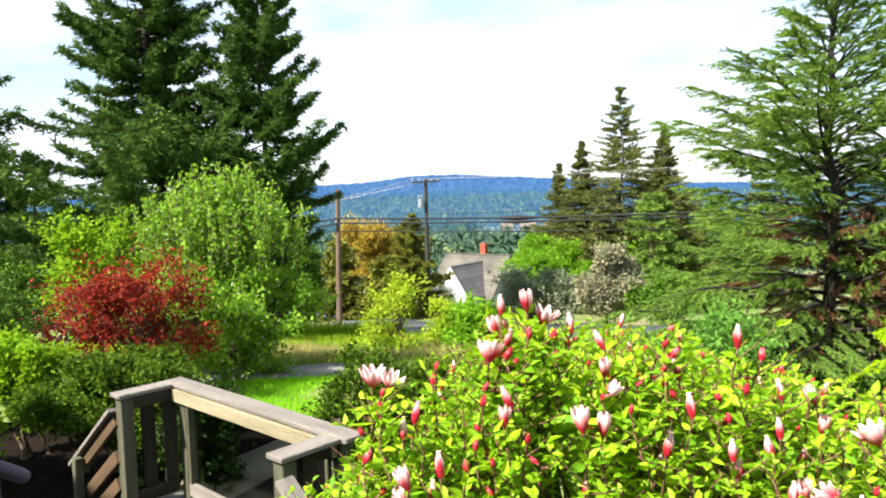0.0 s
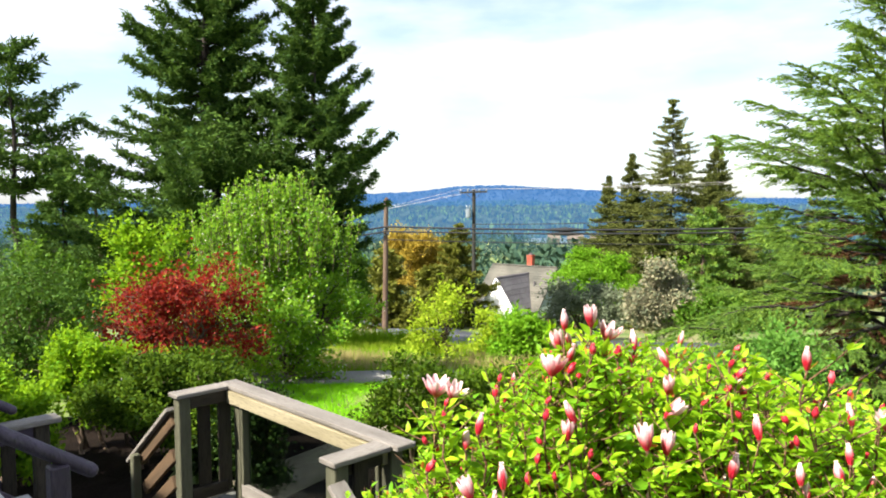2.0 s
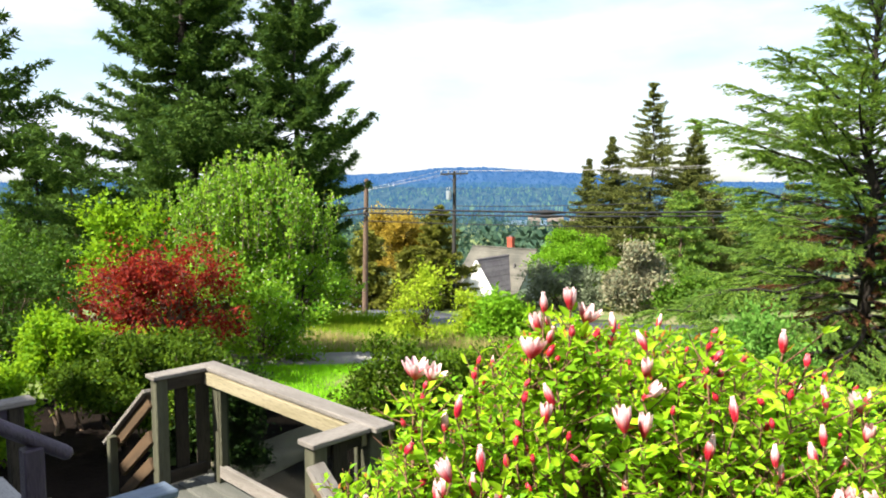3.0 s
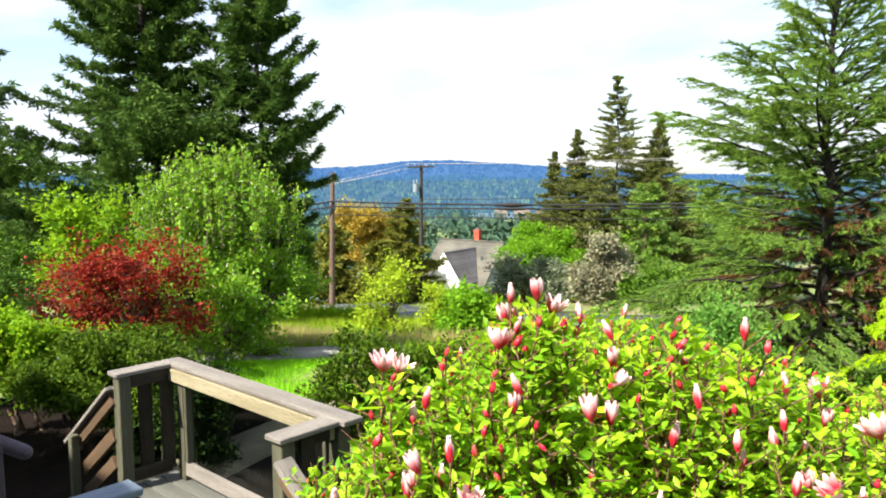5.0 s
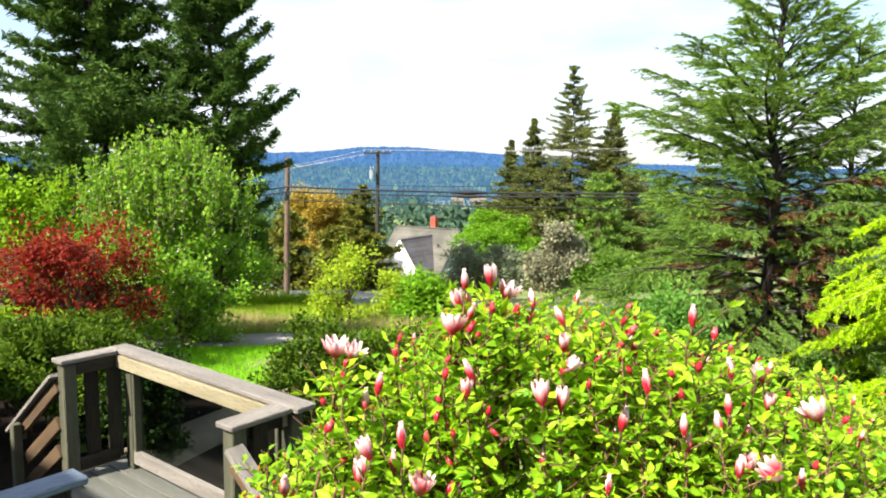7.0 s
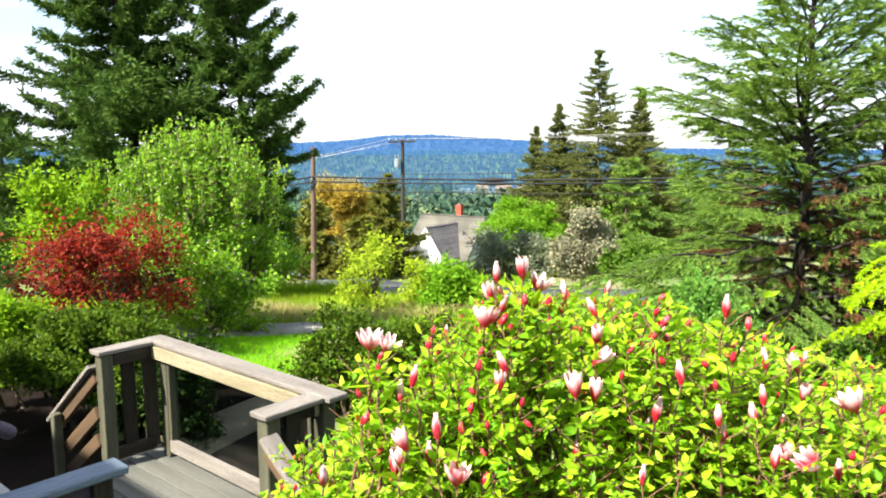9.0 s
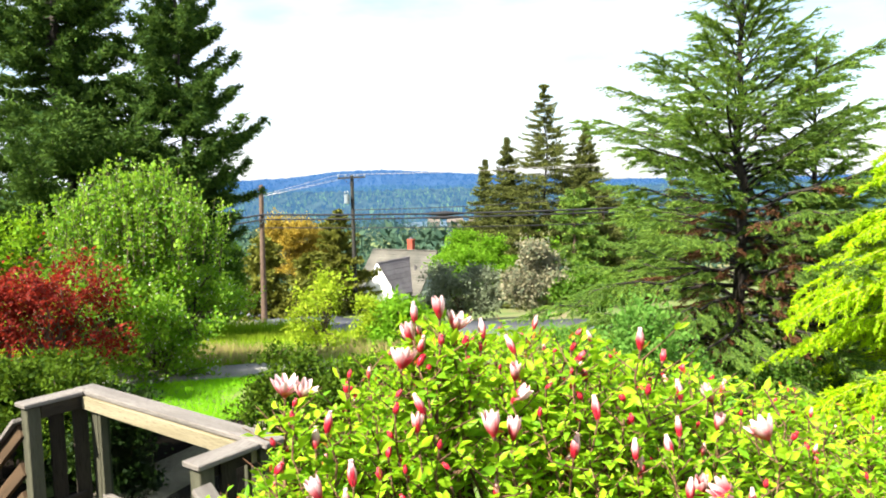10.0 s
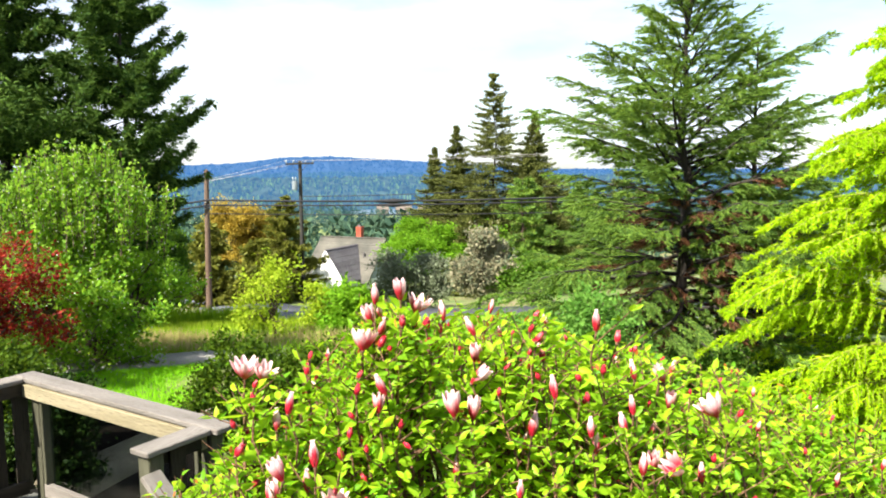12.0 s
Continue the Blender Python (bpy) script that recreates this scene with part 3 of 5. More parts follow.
def make_side_railing(u, name, inward, pickets):
    r = landing_thing(name, "short wooden railing with upright pickets, weathered grey", "railing", "railings of the landing")
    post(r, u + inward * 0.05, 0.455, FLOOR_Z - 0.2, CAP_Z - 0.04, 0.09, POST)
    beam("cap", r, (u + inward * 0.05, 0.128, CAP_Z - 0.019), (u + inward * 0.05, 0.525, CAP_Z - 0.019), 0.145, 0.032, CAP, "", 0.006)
    beam("top_rail", r, (u + inward * 0.075, 0.12, CAP_Z - 0.085), (u + inward * 0.075, 0.408, CAP_Z - 0.085), 0.038, 0.088, SHADE_WOOD)
    beam("bottom_rail", r, (u + inward * 0.075, 0.12, FLOOR_Z + 0.10), (u + inward * 0.075, 0.408, FLOOR_Z + 0.10), 0.038, 0.088, SHADE_WOOD)
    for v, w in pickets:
        beam("picket", r, (u + inward * 0.045, v, FLOOR_Z + 0.06), (u + inward * 0.045, v, CAP_Z - 0.04), w, 0.022, SHADE_WOOD)


def make_flight_rail(name, u0, sgn, v):
    """The handrail of a flight that goes down from the landing's side, with two sloping boards."""
    r = landing_thing(name, "sloping wooden stair handrail with two boards below", "handrail", "handrails of the lower flights")
    run, drop = 0.57, 0.42
    for dz, over, w, d, nm, m in ((-0.125, 0.22, 0.11, 0.030, "cap", CAP), (-0.20, 0.05, 0.036, 0.10, "top_board", TAN), (-0.47, -0.02, 0.036, 0.095, "sloping_board", TAN), (-0.67, -0.02, 0.036, 0.095, "sloping_board", TAN)):
        fall = drop * (run + over) / run
        beam(nm, r, (u0 + sgn * 0.0, v, CAP_Z + dz), (u0 + sgn * (run + over), v, CAP_Z + dz - fall), w, d, m)
    post(r, u0 + sgn * run, v + 0.065, -1.95, CAP_Z - drop - 0.17, 0.062, POST)
    s = landing_thing(name.replace("handrail", "stair_flight"), "short flight of weathered wooden steps going down", "stairs", "lower flights")
    for k in range(6):
        u, z = u0 + sgn * (0.15 + 0.26 * k), FLOOR_Z - 0.18 * (k + 1)
        beam("tread", s, (u, v + 0.03, z), (u, v + 0.76, z), 0.28, 0.038, PLANK)
    for w in (v + 0.05, v + 0.74):
        beam("stringer", s, (u0 + sgn * 0.02, w, FLOOR_Z - 0.17), (u0 + sgn * 1.6, w, FLOOR_Z - 1.22), 0.04, 0.18, SHADE_WOOD)


def make_house_side():
    """Level rails past the openings, and the flight up to the deck with its two handrails."""
    for u, inward, nm in ((0.0, 1, "stub_railing"), (2.0, -1, "stub_railing")):
        r = landing_thing(nm, "short level railing of weathered wood beside the steps", "railing", "railings of the landing")
        beam("cap", r, (u + inward * 0.02, 1.27, CAP_Z - 0.019), (u + inward * 0.02, 2.05, CAP_Z - 0.019), 0.14, 0.038, CAP_SHADED if u else CAP, "", 0.008)
        beam("top_rail", r, (u + inward * 0.02, 1.36, CAP_Z - 0.085), (u + inward * 0.02, 1.98, CAP_Z - 0.085), 0.038, 0.09, SHADE_PURPLE)
        post(r, u + inward * 0.02, 1.38, FLOOR_Z - 0.1, CAP_Z - 0.04, 0.09, SHADE_WOOD)
        post(r, u + inward * 0.02, 2.0, FLOOR_Z - 0.1, CAP_Z - 0.04, 0.09, SHADE_WOOD)
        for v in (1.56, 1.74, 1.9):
            beam("picket", r, (u - inward * 0.012, v, FLOOR_Z), (u - inward * 0.012, v, CAP_Z - 0.13), 0.08, 0.022, SHADE_WOOD)
    s = landing_thing("stair_flight_up", "grey painted wooden steps up to the deck", "stairs")
    for k, (v, deep, u0) in enumerate(((1.22, 0.29, 0.12), (1.49, 0.29, 0.12), (1.745, 0.78, -0.42))):
        z = -0.424 + 0.221 * k
        beam("tread", s, (u0, v + deep / 2, z - 0.02), (1.86, v + deep / 2, z - 0.02), deep, 0.04, TREAD)
        beam("riser", s, (u0, v + 0.03, z - 0.105), (1.86, v + 0.03, z - 0.105), 0.02, 0.13, TREAD)
    for u in (0.10, 1.885):
        beam("stringer", s, (u, 1.25, -0.60), (u, 1.80, -0.14), 0.04, 0.2, SHADE_PURPLE)
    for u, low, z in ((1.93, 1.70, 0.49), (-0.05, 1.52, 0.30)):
        h = landing_thing("stair_handrail", "rounded handrail beside the steps, dark purple shade painted on", "handrail", "handrails of the upper flight")
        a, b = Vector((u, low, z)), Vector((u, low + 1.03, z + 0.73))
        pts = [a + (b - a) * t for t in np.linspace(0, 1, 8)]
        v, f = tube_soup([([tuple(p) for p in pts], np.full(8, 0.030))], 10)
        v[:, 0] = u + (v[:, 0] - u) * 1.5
        part("rail", mesh_of("rail", v, f, SHADE_PURPLE, True), h)
        part("end_cap", (ball(0.030, (1.5, 1, 1), a), SHADE_PURPLE), h)
        beam("lower_board", h, a + Vector((0, 0.05, -0.52)), b + Vector((0, 0, -0.52)), 0.03, 0.09, SHADE_PURPLE)
        post(h, u + 0.02, low + 0.13, FLOOR_Z - 0.1, z + 0.06, 0.075, SHADE_PURPLE)
    d = landing_thing("house_deck", "weathered board deck in front of the house", "deck")
    for i in range(20):
        v = 2.60 + 0.145 * i
        beam("floor_board", d, (-0.4, v, 0.018), (8.6, v, 0.018), 0.138, 0.036, PLANK)
    for u in (-0.3, 4.1, 8.4):
        beam("joist", d, (u, 2.55, -0.08), (u, 5.45, -0.08), 0.05, 0.15, SHADE_WOOD)
    for u in (-0.3, 4.1, 8.4):
        for v in (2.7, 5.3):
            post(d, u, v, -1.95, -0.155)


def ball(radius, scale=(1, 1, 1), at=(0, 0, 0)):
    bm = bmesh.new()
    bmesh.ops.create_icosphere(bm, subdivisions=2, radius=radius)
    bmesh.ops.scale(bm, vec=scale, verts=bm.verts)
    bmesh.ops.translate(bm, vec=at, verts=bm.verts)
    for f in bm.faces:
        f.smooth = True
    return bm


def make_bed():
    """The dark mulched planting bed below the stairs, its deep shade painted in."""
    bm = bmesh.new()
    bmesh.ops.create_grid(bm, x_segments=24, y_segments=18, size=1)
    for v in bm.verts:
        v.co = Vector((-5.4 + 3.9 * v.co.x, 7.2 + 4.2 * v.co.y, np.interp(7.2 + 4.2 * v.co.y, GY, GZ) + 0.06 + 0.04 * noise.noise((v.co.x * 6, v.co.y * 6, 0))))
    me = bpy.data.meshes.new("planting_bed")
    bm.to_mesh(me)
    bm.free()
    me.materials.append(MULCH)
    tagged(new("planting_bed", me), "dark mulched planting bed below the stairs, deep shade painted in", "garden bed", kind="structure")


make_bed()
make_landing()
make_far_railing()
make_side_railing(0.0, "picket_railing", 1, ((0.125, 0.105), (0.29, 0.10)))
make_side_railing(2.0, "end_railing", -1, ((0.30, 0.10),))
make_flight_rail("stair_handrail", 0.0, -1, 0.50)
make_flight_rail("stair_handrail", 2.0, 1, 0.50)
make_house_side()

# unseen house behind the camera: closes the place, eave set to shade the landing
wall = tagged(new("wall_house", block(15.1, 0.3, 7.08, GREY_WALL, 0.01, "wall_house")), "plain grey siding wall of the house", "wall", kind="structure")
wall.matrix_world = LAND @ pose(1.95, 6.12, 1.49)
# added wing, out of view: blocks the sun over the planting bed
wing = tagged(new("shade_wing", block(3.2, 4.0, 8.6, GREY_WALL, 0.01, "shade_wing")), "added unseen grey siding block that shades the planting bed", "wall", kind="structure")
wing.matrix_world = LAND @ pose(-4.0, 8.4, 2.2)
eave = tagged(new("roof_house", block(15.5, 3.2, 0.22, SHINGLE, 0.02, "roof_house")), "grey shingle roof edge of the house", "roof", kind="structure")
eave.matrix_world = LAND @ pose(1.95, 7.62, 5.15)


# ---- utility poles and lines ----
def round_pole(name, place, height, r0, r1, lean, material, label):
    t = thing(name, place, label, "utility pole", "poles along the street")
    n = 10
    pts = [(lean[0] * i / n, lean[1] * i / n, height * i / n) for i in range(n + 1)]
    v, f = tube_soup([(pts, np.linspace(r0, r1, n + 1))], 12)
    part("shaft", mesh_of("shaft", v, f, material, True), t)
    part("pole_top", (ball(r1, (1, 1, 0.5), pts[-1]), material), t)
    return t


p1 = round_pole("utility_pole", (-7.74, 48, -7.4), 9.15, 0.20, 0.14, (0.18, 0), POLE_WOOD, "brown weathered wooden utility pole carrying cables")
for z in (7.15, 6.75):
    beam("bracket", p1, (0.0, -0.12, z), (0.26, -0.28, z), 0.05, 0.05, METAL)
    part("insulator", (ball(0.09, (1, 1, 1.3), (0.24, -0.27, z + 0.06)), CABLE), p1)

p2 = round_pole("utility_pole", (-2.09, 57, -8.5), 10.91, 0.17, 0.13, (0.02, 0), POLE_GREY, "tall grey wooden utility pole with a crossarm and transformer")
beam("crossarm", p2, (-1.06, -0.2, 10.71), (1.06, -0.2, 10.77), 0.1, 0.13, POLE_GREY)
for x in (-1.0, -0.45, 0.45, 1.0):
    part("insulator", (ball(0.07, (1, 1, 1.7), (x, -0.2, 10.90)), METAL), p2)
for s_ in (-1, 1):
    beam("brace", p2, (0, -0.2, 10.1), (s_ * 0.6, -0.2, 10.67), 0.03, 0.03, POLE_GREY)
bm = bmesh.new()
bmesh.ops.create_cone(bm, cap_ends=True, segments=20, radius1=0.22, radius2=0.22, depth=0.7)
bmesh.ops.bevel(bm, geom=[e for e in bm.edges if e.calc_face_angle(0) > 1], offset=0.04, segments=2, affect="EDGES")
bmesh.ops.translate(bm, vec=(-0.40, -0.2, 9.10), verts=bm.verts)
tr = part("transformer", (bm, METAL), p2, "grey transformer can")
for x in (-0.54, -0.32):
    part("bushing", (ball(0.06, (1, 1, 2.2), (x, -0.2, 9.61)), METAL), tr)


def line(name, a, b, sag, radius, material, label, lumps=()):
    a, b = np.array(a, float), np.array(b, float)
    t = np.linspace(0, 1, 33)
    p = a + (b - a) * t[:, None]
    p[:, 2] -= sag * 4 * t * (1 - t)
    r = np.full(33, radius)
    for at in lumps:
        r += radius * 1.8 * np.exp(-((t - at) / 0.012) ** 2)
    v, f = tube_soup([(p, r)], 6)
    return tagged(new(name, mesh_of(name, v, f, material, True)), label, "cable", "lines between the poles")


for z, sag, rad in ((0.02, 0.50, 0.066), (-0.30, 0.42, 0.054)):
    line("telephone_cable", (-7.5, 47.7, -0.12 + z), (34, 46, 0.55 + z), sag, rad, CABLE, "thick black cable strung from the brown pole", (0.28,))
    line("telephone_cable", (-7.5, 47.7, -0.12 + z), (-30, 44, -2.2 + z), 0.35, rad, CABLE, "thick black cable strung from the brown pole")
line("telephone_cable", (-7.5, 47.7, -0.95), (34, 45, -0.75), 0.35, 0.03, CABLE, "thin dark cable strung from the brown pole")
line("service_wire", (-2.09, 56.8, -0.25), (36, 52, 2.35), 0.7, 0.033, CABLE, "thin dark wire strung from the grey pole")
for x in (-1.0, 0.45, 1.0):
    line("power_line", (-2.09 + 0.95 * x, 56.8, 2.50), (40, 55, 4.4 + 0.25 * x), 0.55, 0.011, BARE_WIRE, "thin bright power line from the crossarm")
    line("power_line", (-2.09 + 0.95 * x, 56.8, 2.50), (-30, 59 + x, -2.2 + 0.35 * x), 0.45, 0.011, BARE_WIRE, "thin bright power line from the crossarm")


# ---- the neighbour's house down the hill ----
def prism(points, material, name):
    bm = bmesh.new()
    front = [bm.verts.new(p) for p, _ in points]
    rear = [bm.verts.new(p) for _, p in points]
    bm.faces.new(front)
    bm.faces.new(rear[::-1])
    n = len(points)
    for i in range(n):
        bm.faces.new((front[i], rear[i], rear[(i + 1) % n], front[(i + 1) % n]))
    bmesh.ops.recalc_face_normals(bm, faces=bm.faces)
    return bm, material


def slab(a, b, c, d, thick, material):
    """A flat roof plane through four corners, with a thickness below."""
    n = (Vector(b) - Vector(a)).cross(Vector(d) - Vector(a)).normalized() * thick
    return prism([(Vector(p), Vector(p) - n) for p in (a, b, c, d)], material, "slab")


def make_house():
    """Built about its own middle: x along the ridge, y towards the back; turned so that the right gable end shows."""
    h = thing("neighbour_house", (2.25, 70, 0), "white house with a grey shingle roof and brick chimney", "house")
    h.rotation_euler = (0, 0, radians(-33))
    g, eave, top = -10.6, -8.45, -4.7
    part("wall", prism([((-3.35, -3.1, g), (-3.35, 3.1, g)), ((3.35, -3.1, g), (3.35, 3.1, g)), ((3.35, -3.1, eave + 0.3), (3.35, 3.1, eave + 0.3)), ((-3.35, -3.1, eave + 0.3), (-3.35, 3.1, eave + 0.3))], WHITE, "wall"), h)
    for x in (-3.35, 3.2):
        part("gable_wall", prism([((x, -3.05, eave + 0.3), (x + 0.15, -3.05, eave + 0.3)), ((x, 3.05, eave + 0.3), (x + 0.15, 3.05, eave + 0.3)), ((x, 0, top - 0.3), (x + 0.15, 0, top - 0.3))], GREY_WALL, "gable"), h, "blue-grey gable end")
    roof = part("roof", slab((-3.6, -3.7, eave), (3.6, -3.7, eave), (3.55, 0, top), (-3.55, 0, top), 0.15, SHINGLE), h)
    part("roof_back", slab((3.6, 3.7, eave), (-3.6, 3.7, eave), (-3.55, 0, top), (3.55, 0, top), 0.15, SHINGLE), h)
    # courses of shingles, each lapping over the one below
    n, rise = 18, top - eave
    for k in range(n):
        t0, t1 = k / n, (k + 1.15) / n
        lo, hi = (-3.7 + 3.7 * t0, eave + rise * t0), (-3.7 + 3.7 * min(1, t1), eave + rise * min(1, t1))
        part("shingle_course", slab((-3.62, lo[0] - 0.02, lo[1] + 0.035), (3.62, lo[0] - 0.02, lo[1] + 0.035), (3.62, hi[0], hi[1] + 0.012), (-3.62, hi[0], hi[1] + 0.012), 0.02, SHINGLE), roof)
    beam("ridge_cap", roof, (-3.6, 0, top + 0.05), (3.6, 0, top + 0.05), 0.3, 0.08, SHINGLE)
    # cross gable towards the street
    mid, half, apex, front, rear = 0.85, 1.75, -5.35, -6.0, -0.55
    part("gable_front", prism([((mid - half, front, g), (mid - half, front + 0.2, g)), ((mid - half, front, apex - 2.6), (mid - half, front + 0.2, apex - 2.6)), ((mid, front, apex), (mid, front + 0.2, apex)),
                               ((mid + half, front, apex - 2.6), (mid + half, front + 0.2, apex - 2.6)), ((mid + half, front, g), (mid + half, front + 0.2, g))], WHITE, "gable"), h, "bright white gable wall")
    part("gable_side", prism([((mid + half - 0.15, front + 0.2, g), (mid + half, front + 0.2, g)), ((mid + half - 0.15, -3.1, g), (mid + half, -3.1, g)),
                              ((mid + half - 0.15, -3.1, apex - 2.6), (mid + half, -3.1, apex - 2.6)), ((mid + half - 0.15, front + 0.2, apex - 2.6), (mid + half, front + 0.2, apex - 2.6))], WHITE, "gable"), h)
    for sgn in (-1, 1):
        lo = mid + sgn * (half + 0.2)
        a, b = (mid, front - 0.12, apex + 0.16), (lo, front - 0.12, apex - 2.75)
        c, d = (lo, -2.9, apex - 2.75), (mid, rear, apex + 0.16)
        wing = part("gable_roof", slab(a, b, c, d, 0.14, SHINGLE_DARK) if sgn > 0 else slab(b, a, d, c, 0.14, SHINGLE_DARK), h, "dark grey gable roof")
        beam("barge_board", h, (mid, front - 0.14, apex + 0.02), (lo, front - 0.14, apex - 2.88), 0.05, 0.12, WHITE)
        for k in range(7):
            t0, t1 = k / 7, (k + 1) / 7
            p, q = Vector(b).lerp(Vector(a), t0), Vector(b).lerp(Vector(a), t1)
            r, w = Vector(c).lerp(Vector(d), t1), Vector(c).lerp(Vector(d), t0)
            up = Vector((0, 0, 0.03))
            part("shingle_course", slab(q + up * 0.4, p + up, w + up, r + up * 0.4, 0.02, SHINGLE_DARK) if sgn > 0 else slab(p + up, q + up * 0.4, r + up * 0.4, w + up, 0.02, SHINGLE_DARK), wing)
    c = part("chimney", block(0.56, 0.52, 1.8, BRICK, 0.02, "chimney"), h, "red brick chimney")
    c.location = (0.45, 0.5, -4.7)
    part("chimney_cap", block(0.66, 0.62, 0.13, BRICK, 0.02, "chimney_cap"), c).location = (0, 0, 0.98)
    part("flue", block(0.3, 0.3, 0.22, SHINGLE_DARK, 0.03, "flue"), c).location = (0, 0, 1.12)
    beam("vent_pipe", h, (2.1, -1.6, -6.6), (2.1, -1.6, -5.9), 0.14, 0.14, SHINGLE_DARK)


make_house()


def far_house(x, y, w, material):
    z = float(np.interp(y, GY, GZ))
    h = thing("far_house", (x, y, z), "small far house with a pale roof among trees", "house", "houses in the valley")
    part("wall", block(w, w * 0.6, 5, PALE_ROOF, 0.05, "wall"), h).location = (0, 0, 2.4)
    part("roof", prism([((-w * 0.55, -w * 0.36, 4.8), (w * 0.55, -w * 0.36, 4.8)), ((-w * 0.55, w * 0.36, 4.8), (w * 0.55, w * 0.36, 4.8)), ((-w * 0.5, 0, 8.0), (w * 0.5, 0, 8.0))], material, "roof"), h)


for x, y, w in ((41, 565, 9), (58, 570, 12), (72, 560, 8)):
    far_house(x, y, w, PALE_ROOF)


# ---- plants ----
def broadleaf(name, base, centre, radii, label, material, bark=BARK, clumps=14, twigs=420, per=26, leaf=(0.08, 0.05), trunk=0.09, seed=1, category="tree",
              group="", upward=0.35, shape=RHOMB, clump_size=0.42, wild=0.25, extra=None, stems=1, reach=1.15, shoots=0, taper=0.0):
    """A leafy tree or shrub: stems and limbs to clumps of twigs, leaves along the twigs."""
    rng = np.random.default_rng(seed)
    base, centre, radii = np.array(base, float), np.array(centre, float), np.array(radii, float)
    t = thing(name, tuple(base), label, category, group)
    d = unit(rng.normal(size=(clumps, 3)))
    rad = rng.random((clumps, 1)) ** 0.45
    cs = d * rad
    cs[:, :2] *= 1 - taper * np.maximum(0, cs[:, 2:])
    cs = centre + cs * radii * (1 - clump_size * 0.75)
    wood, fork = [], base + (centre - base) * 0.45 + rng.normal(size=3) * 0.03
    for s in range(stems):
        foot = base + np.array([rng.normal(), rng.normal(), 0]) * 0.12 * (stems > 1)
        wood.append((bend((foot[0], foot[1], foot[2] - 0.1), fork + rng.normal(size=3) * 0.1 * (stems > 1), rng, 6, 0.04), np.linspace(trunk, trunk * 0.7, 6)))
    for c in cs:
        wood.append((bend(fork, c, rng, 7, 0.07, 0.05), np.linspace(trunk * 0.55, trunk * 0.14, 7)))
    P, D = [], []
    who = rng.integers(0, clumps, twigs)
    for k in range(twigs):
        c = cs[who[k]]
        out = unit(unit(rng.normal(size=3)) + 0.7 * unit((c - centre) / radii + 1e-6) + np.array([0, 0, upward]))
        size = radii * clump_size * rng.uniform(0.55, reach + wild * rng.random())
        a = c + rng.normal(size=3) * radii * 0.06
        b = a + out * size
        pts = bend(a, b, rng, 5, 0.06, 0.0)
        if k % 3 == 0:
            wood.append((pts, np.linspace(trunk * 0.11, trunk * 0.04, 5)))
        s = rng.uniform(0.25, 1.0, per)
        q = np.stack([np.interp(s, np.linspace(0, 1, 5), pts[:, i]) for i in range(3)], -1)
        q += rng.normal(size=(per, 3)) * leaf[0] * 0.8
        P.append(q)
        D.append(unit(rng.normal(size=(per, 3)) + 0.8 * out + np.array([0, 0, 0.6 * upward - 0.35])))
    for k in range(shoots):
        az, rr = rng.uniform(0, 2 * np.pi), math.sqrt(rng.random()) * 0.85
        thin = 1 - taper * math.sqrt(1 - rr * rr)
        a = centre + radii * np.array([rr * thin * math.cos(az), rr * thin * math.sin(az), 0.88 * math.sqrt(1 - rr * rr)])
        b = a + (a - centre) / radii * 0.22 + np.array([rng.normal() * 0.07, rng.normal() * 0.07, rng.uniform(0.55, 1.35)])
        pts = bend(a, b, rng, 5, 0.03)
        wood.append((pts, np.linspace(0.009, 0.004, 5)))
        s = rng.uniform(0.0, 1.0, 40) ** 0.8
        P.append(np.stack([np.interp(s, np.linspace(0, 1, 5), pts[:, i]) for i in range(3)], -1) + rng.normal(size=(40, 3)) * leaf[0] * 0.25)
        D.append(unit(rng.normal(size=(40, 3)) + np.array([0, 0, 0.7])))
    P, D = np.concatenate(P), np.concatenate(D)
    keep = P[:, 2] > base[2] + 0.02
    P, D = P[keep], D[keep]
    size = rng.uniform(0.65, 1.3, len(P))
    v, f = tube_soup([(p - base, r) for p, r in wood[:stems]], 8)
    part("trunk", mesh_of("trunk", v, f, bark, True), t)
    for p, r in wood[stems:stems + clumps]:
        v, f = tube_soup([(p - base, r)], 5)
        part("limb", mesh_of("limb", v, f, bark, True), t)
    v, f = tube_soup([(p - base, r) for p, r in wood[stems + clumps:]], 4)
    part("twig_growth", mesh_of("twig_growth", v, f, bark, True), t)["kind"] = "stuff"
    v, f = leaf_soup(P - base, D, leaf[0] * size, leaf[1] * size, rng, shape, 0.45)
    part("crown", mesh_of("crown", v, f, material), t)
    if extra:
        m2, count, long2, wide2, nm, lab = extra
        pick = rng.choice(len(P), count)
        v, f = leaf_soup(P[pick] - base + rng.normal(size=(count, 3)) * 0.03, rng.normal(size=(count, 3)), long2, wide2, rng)
        part(nm, mesh_of(nm, v, f, m2), t, lab)
    return t


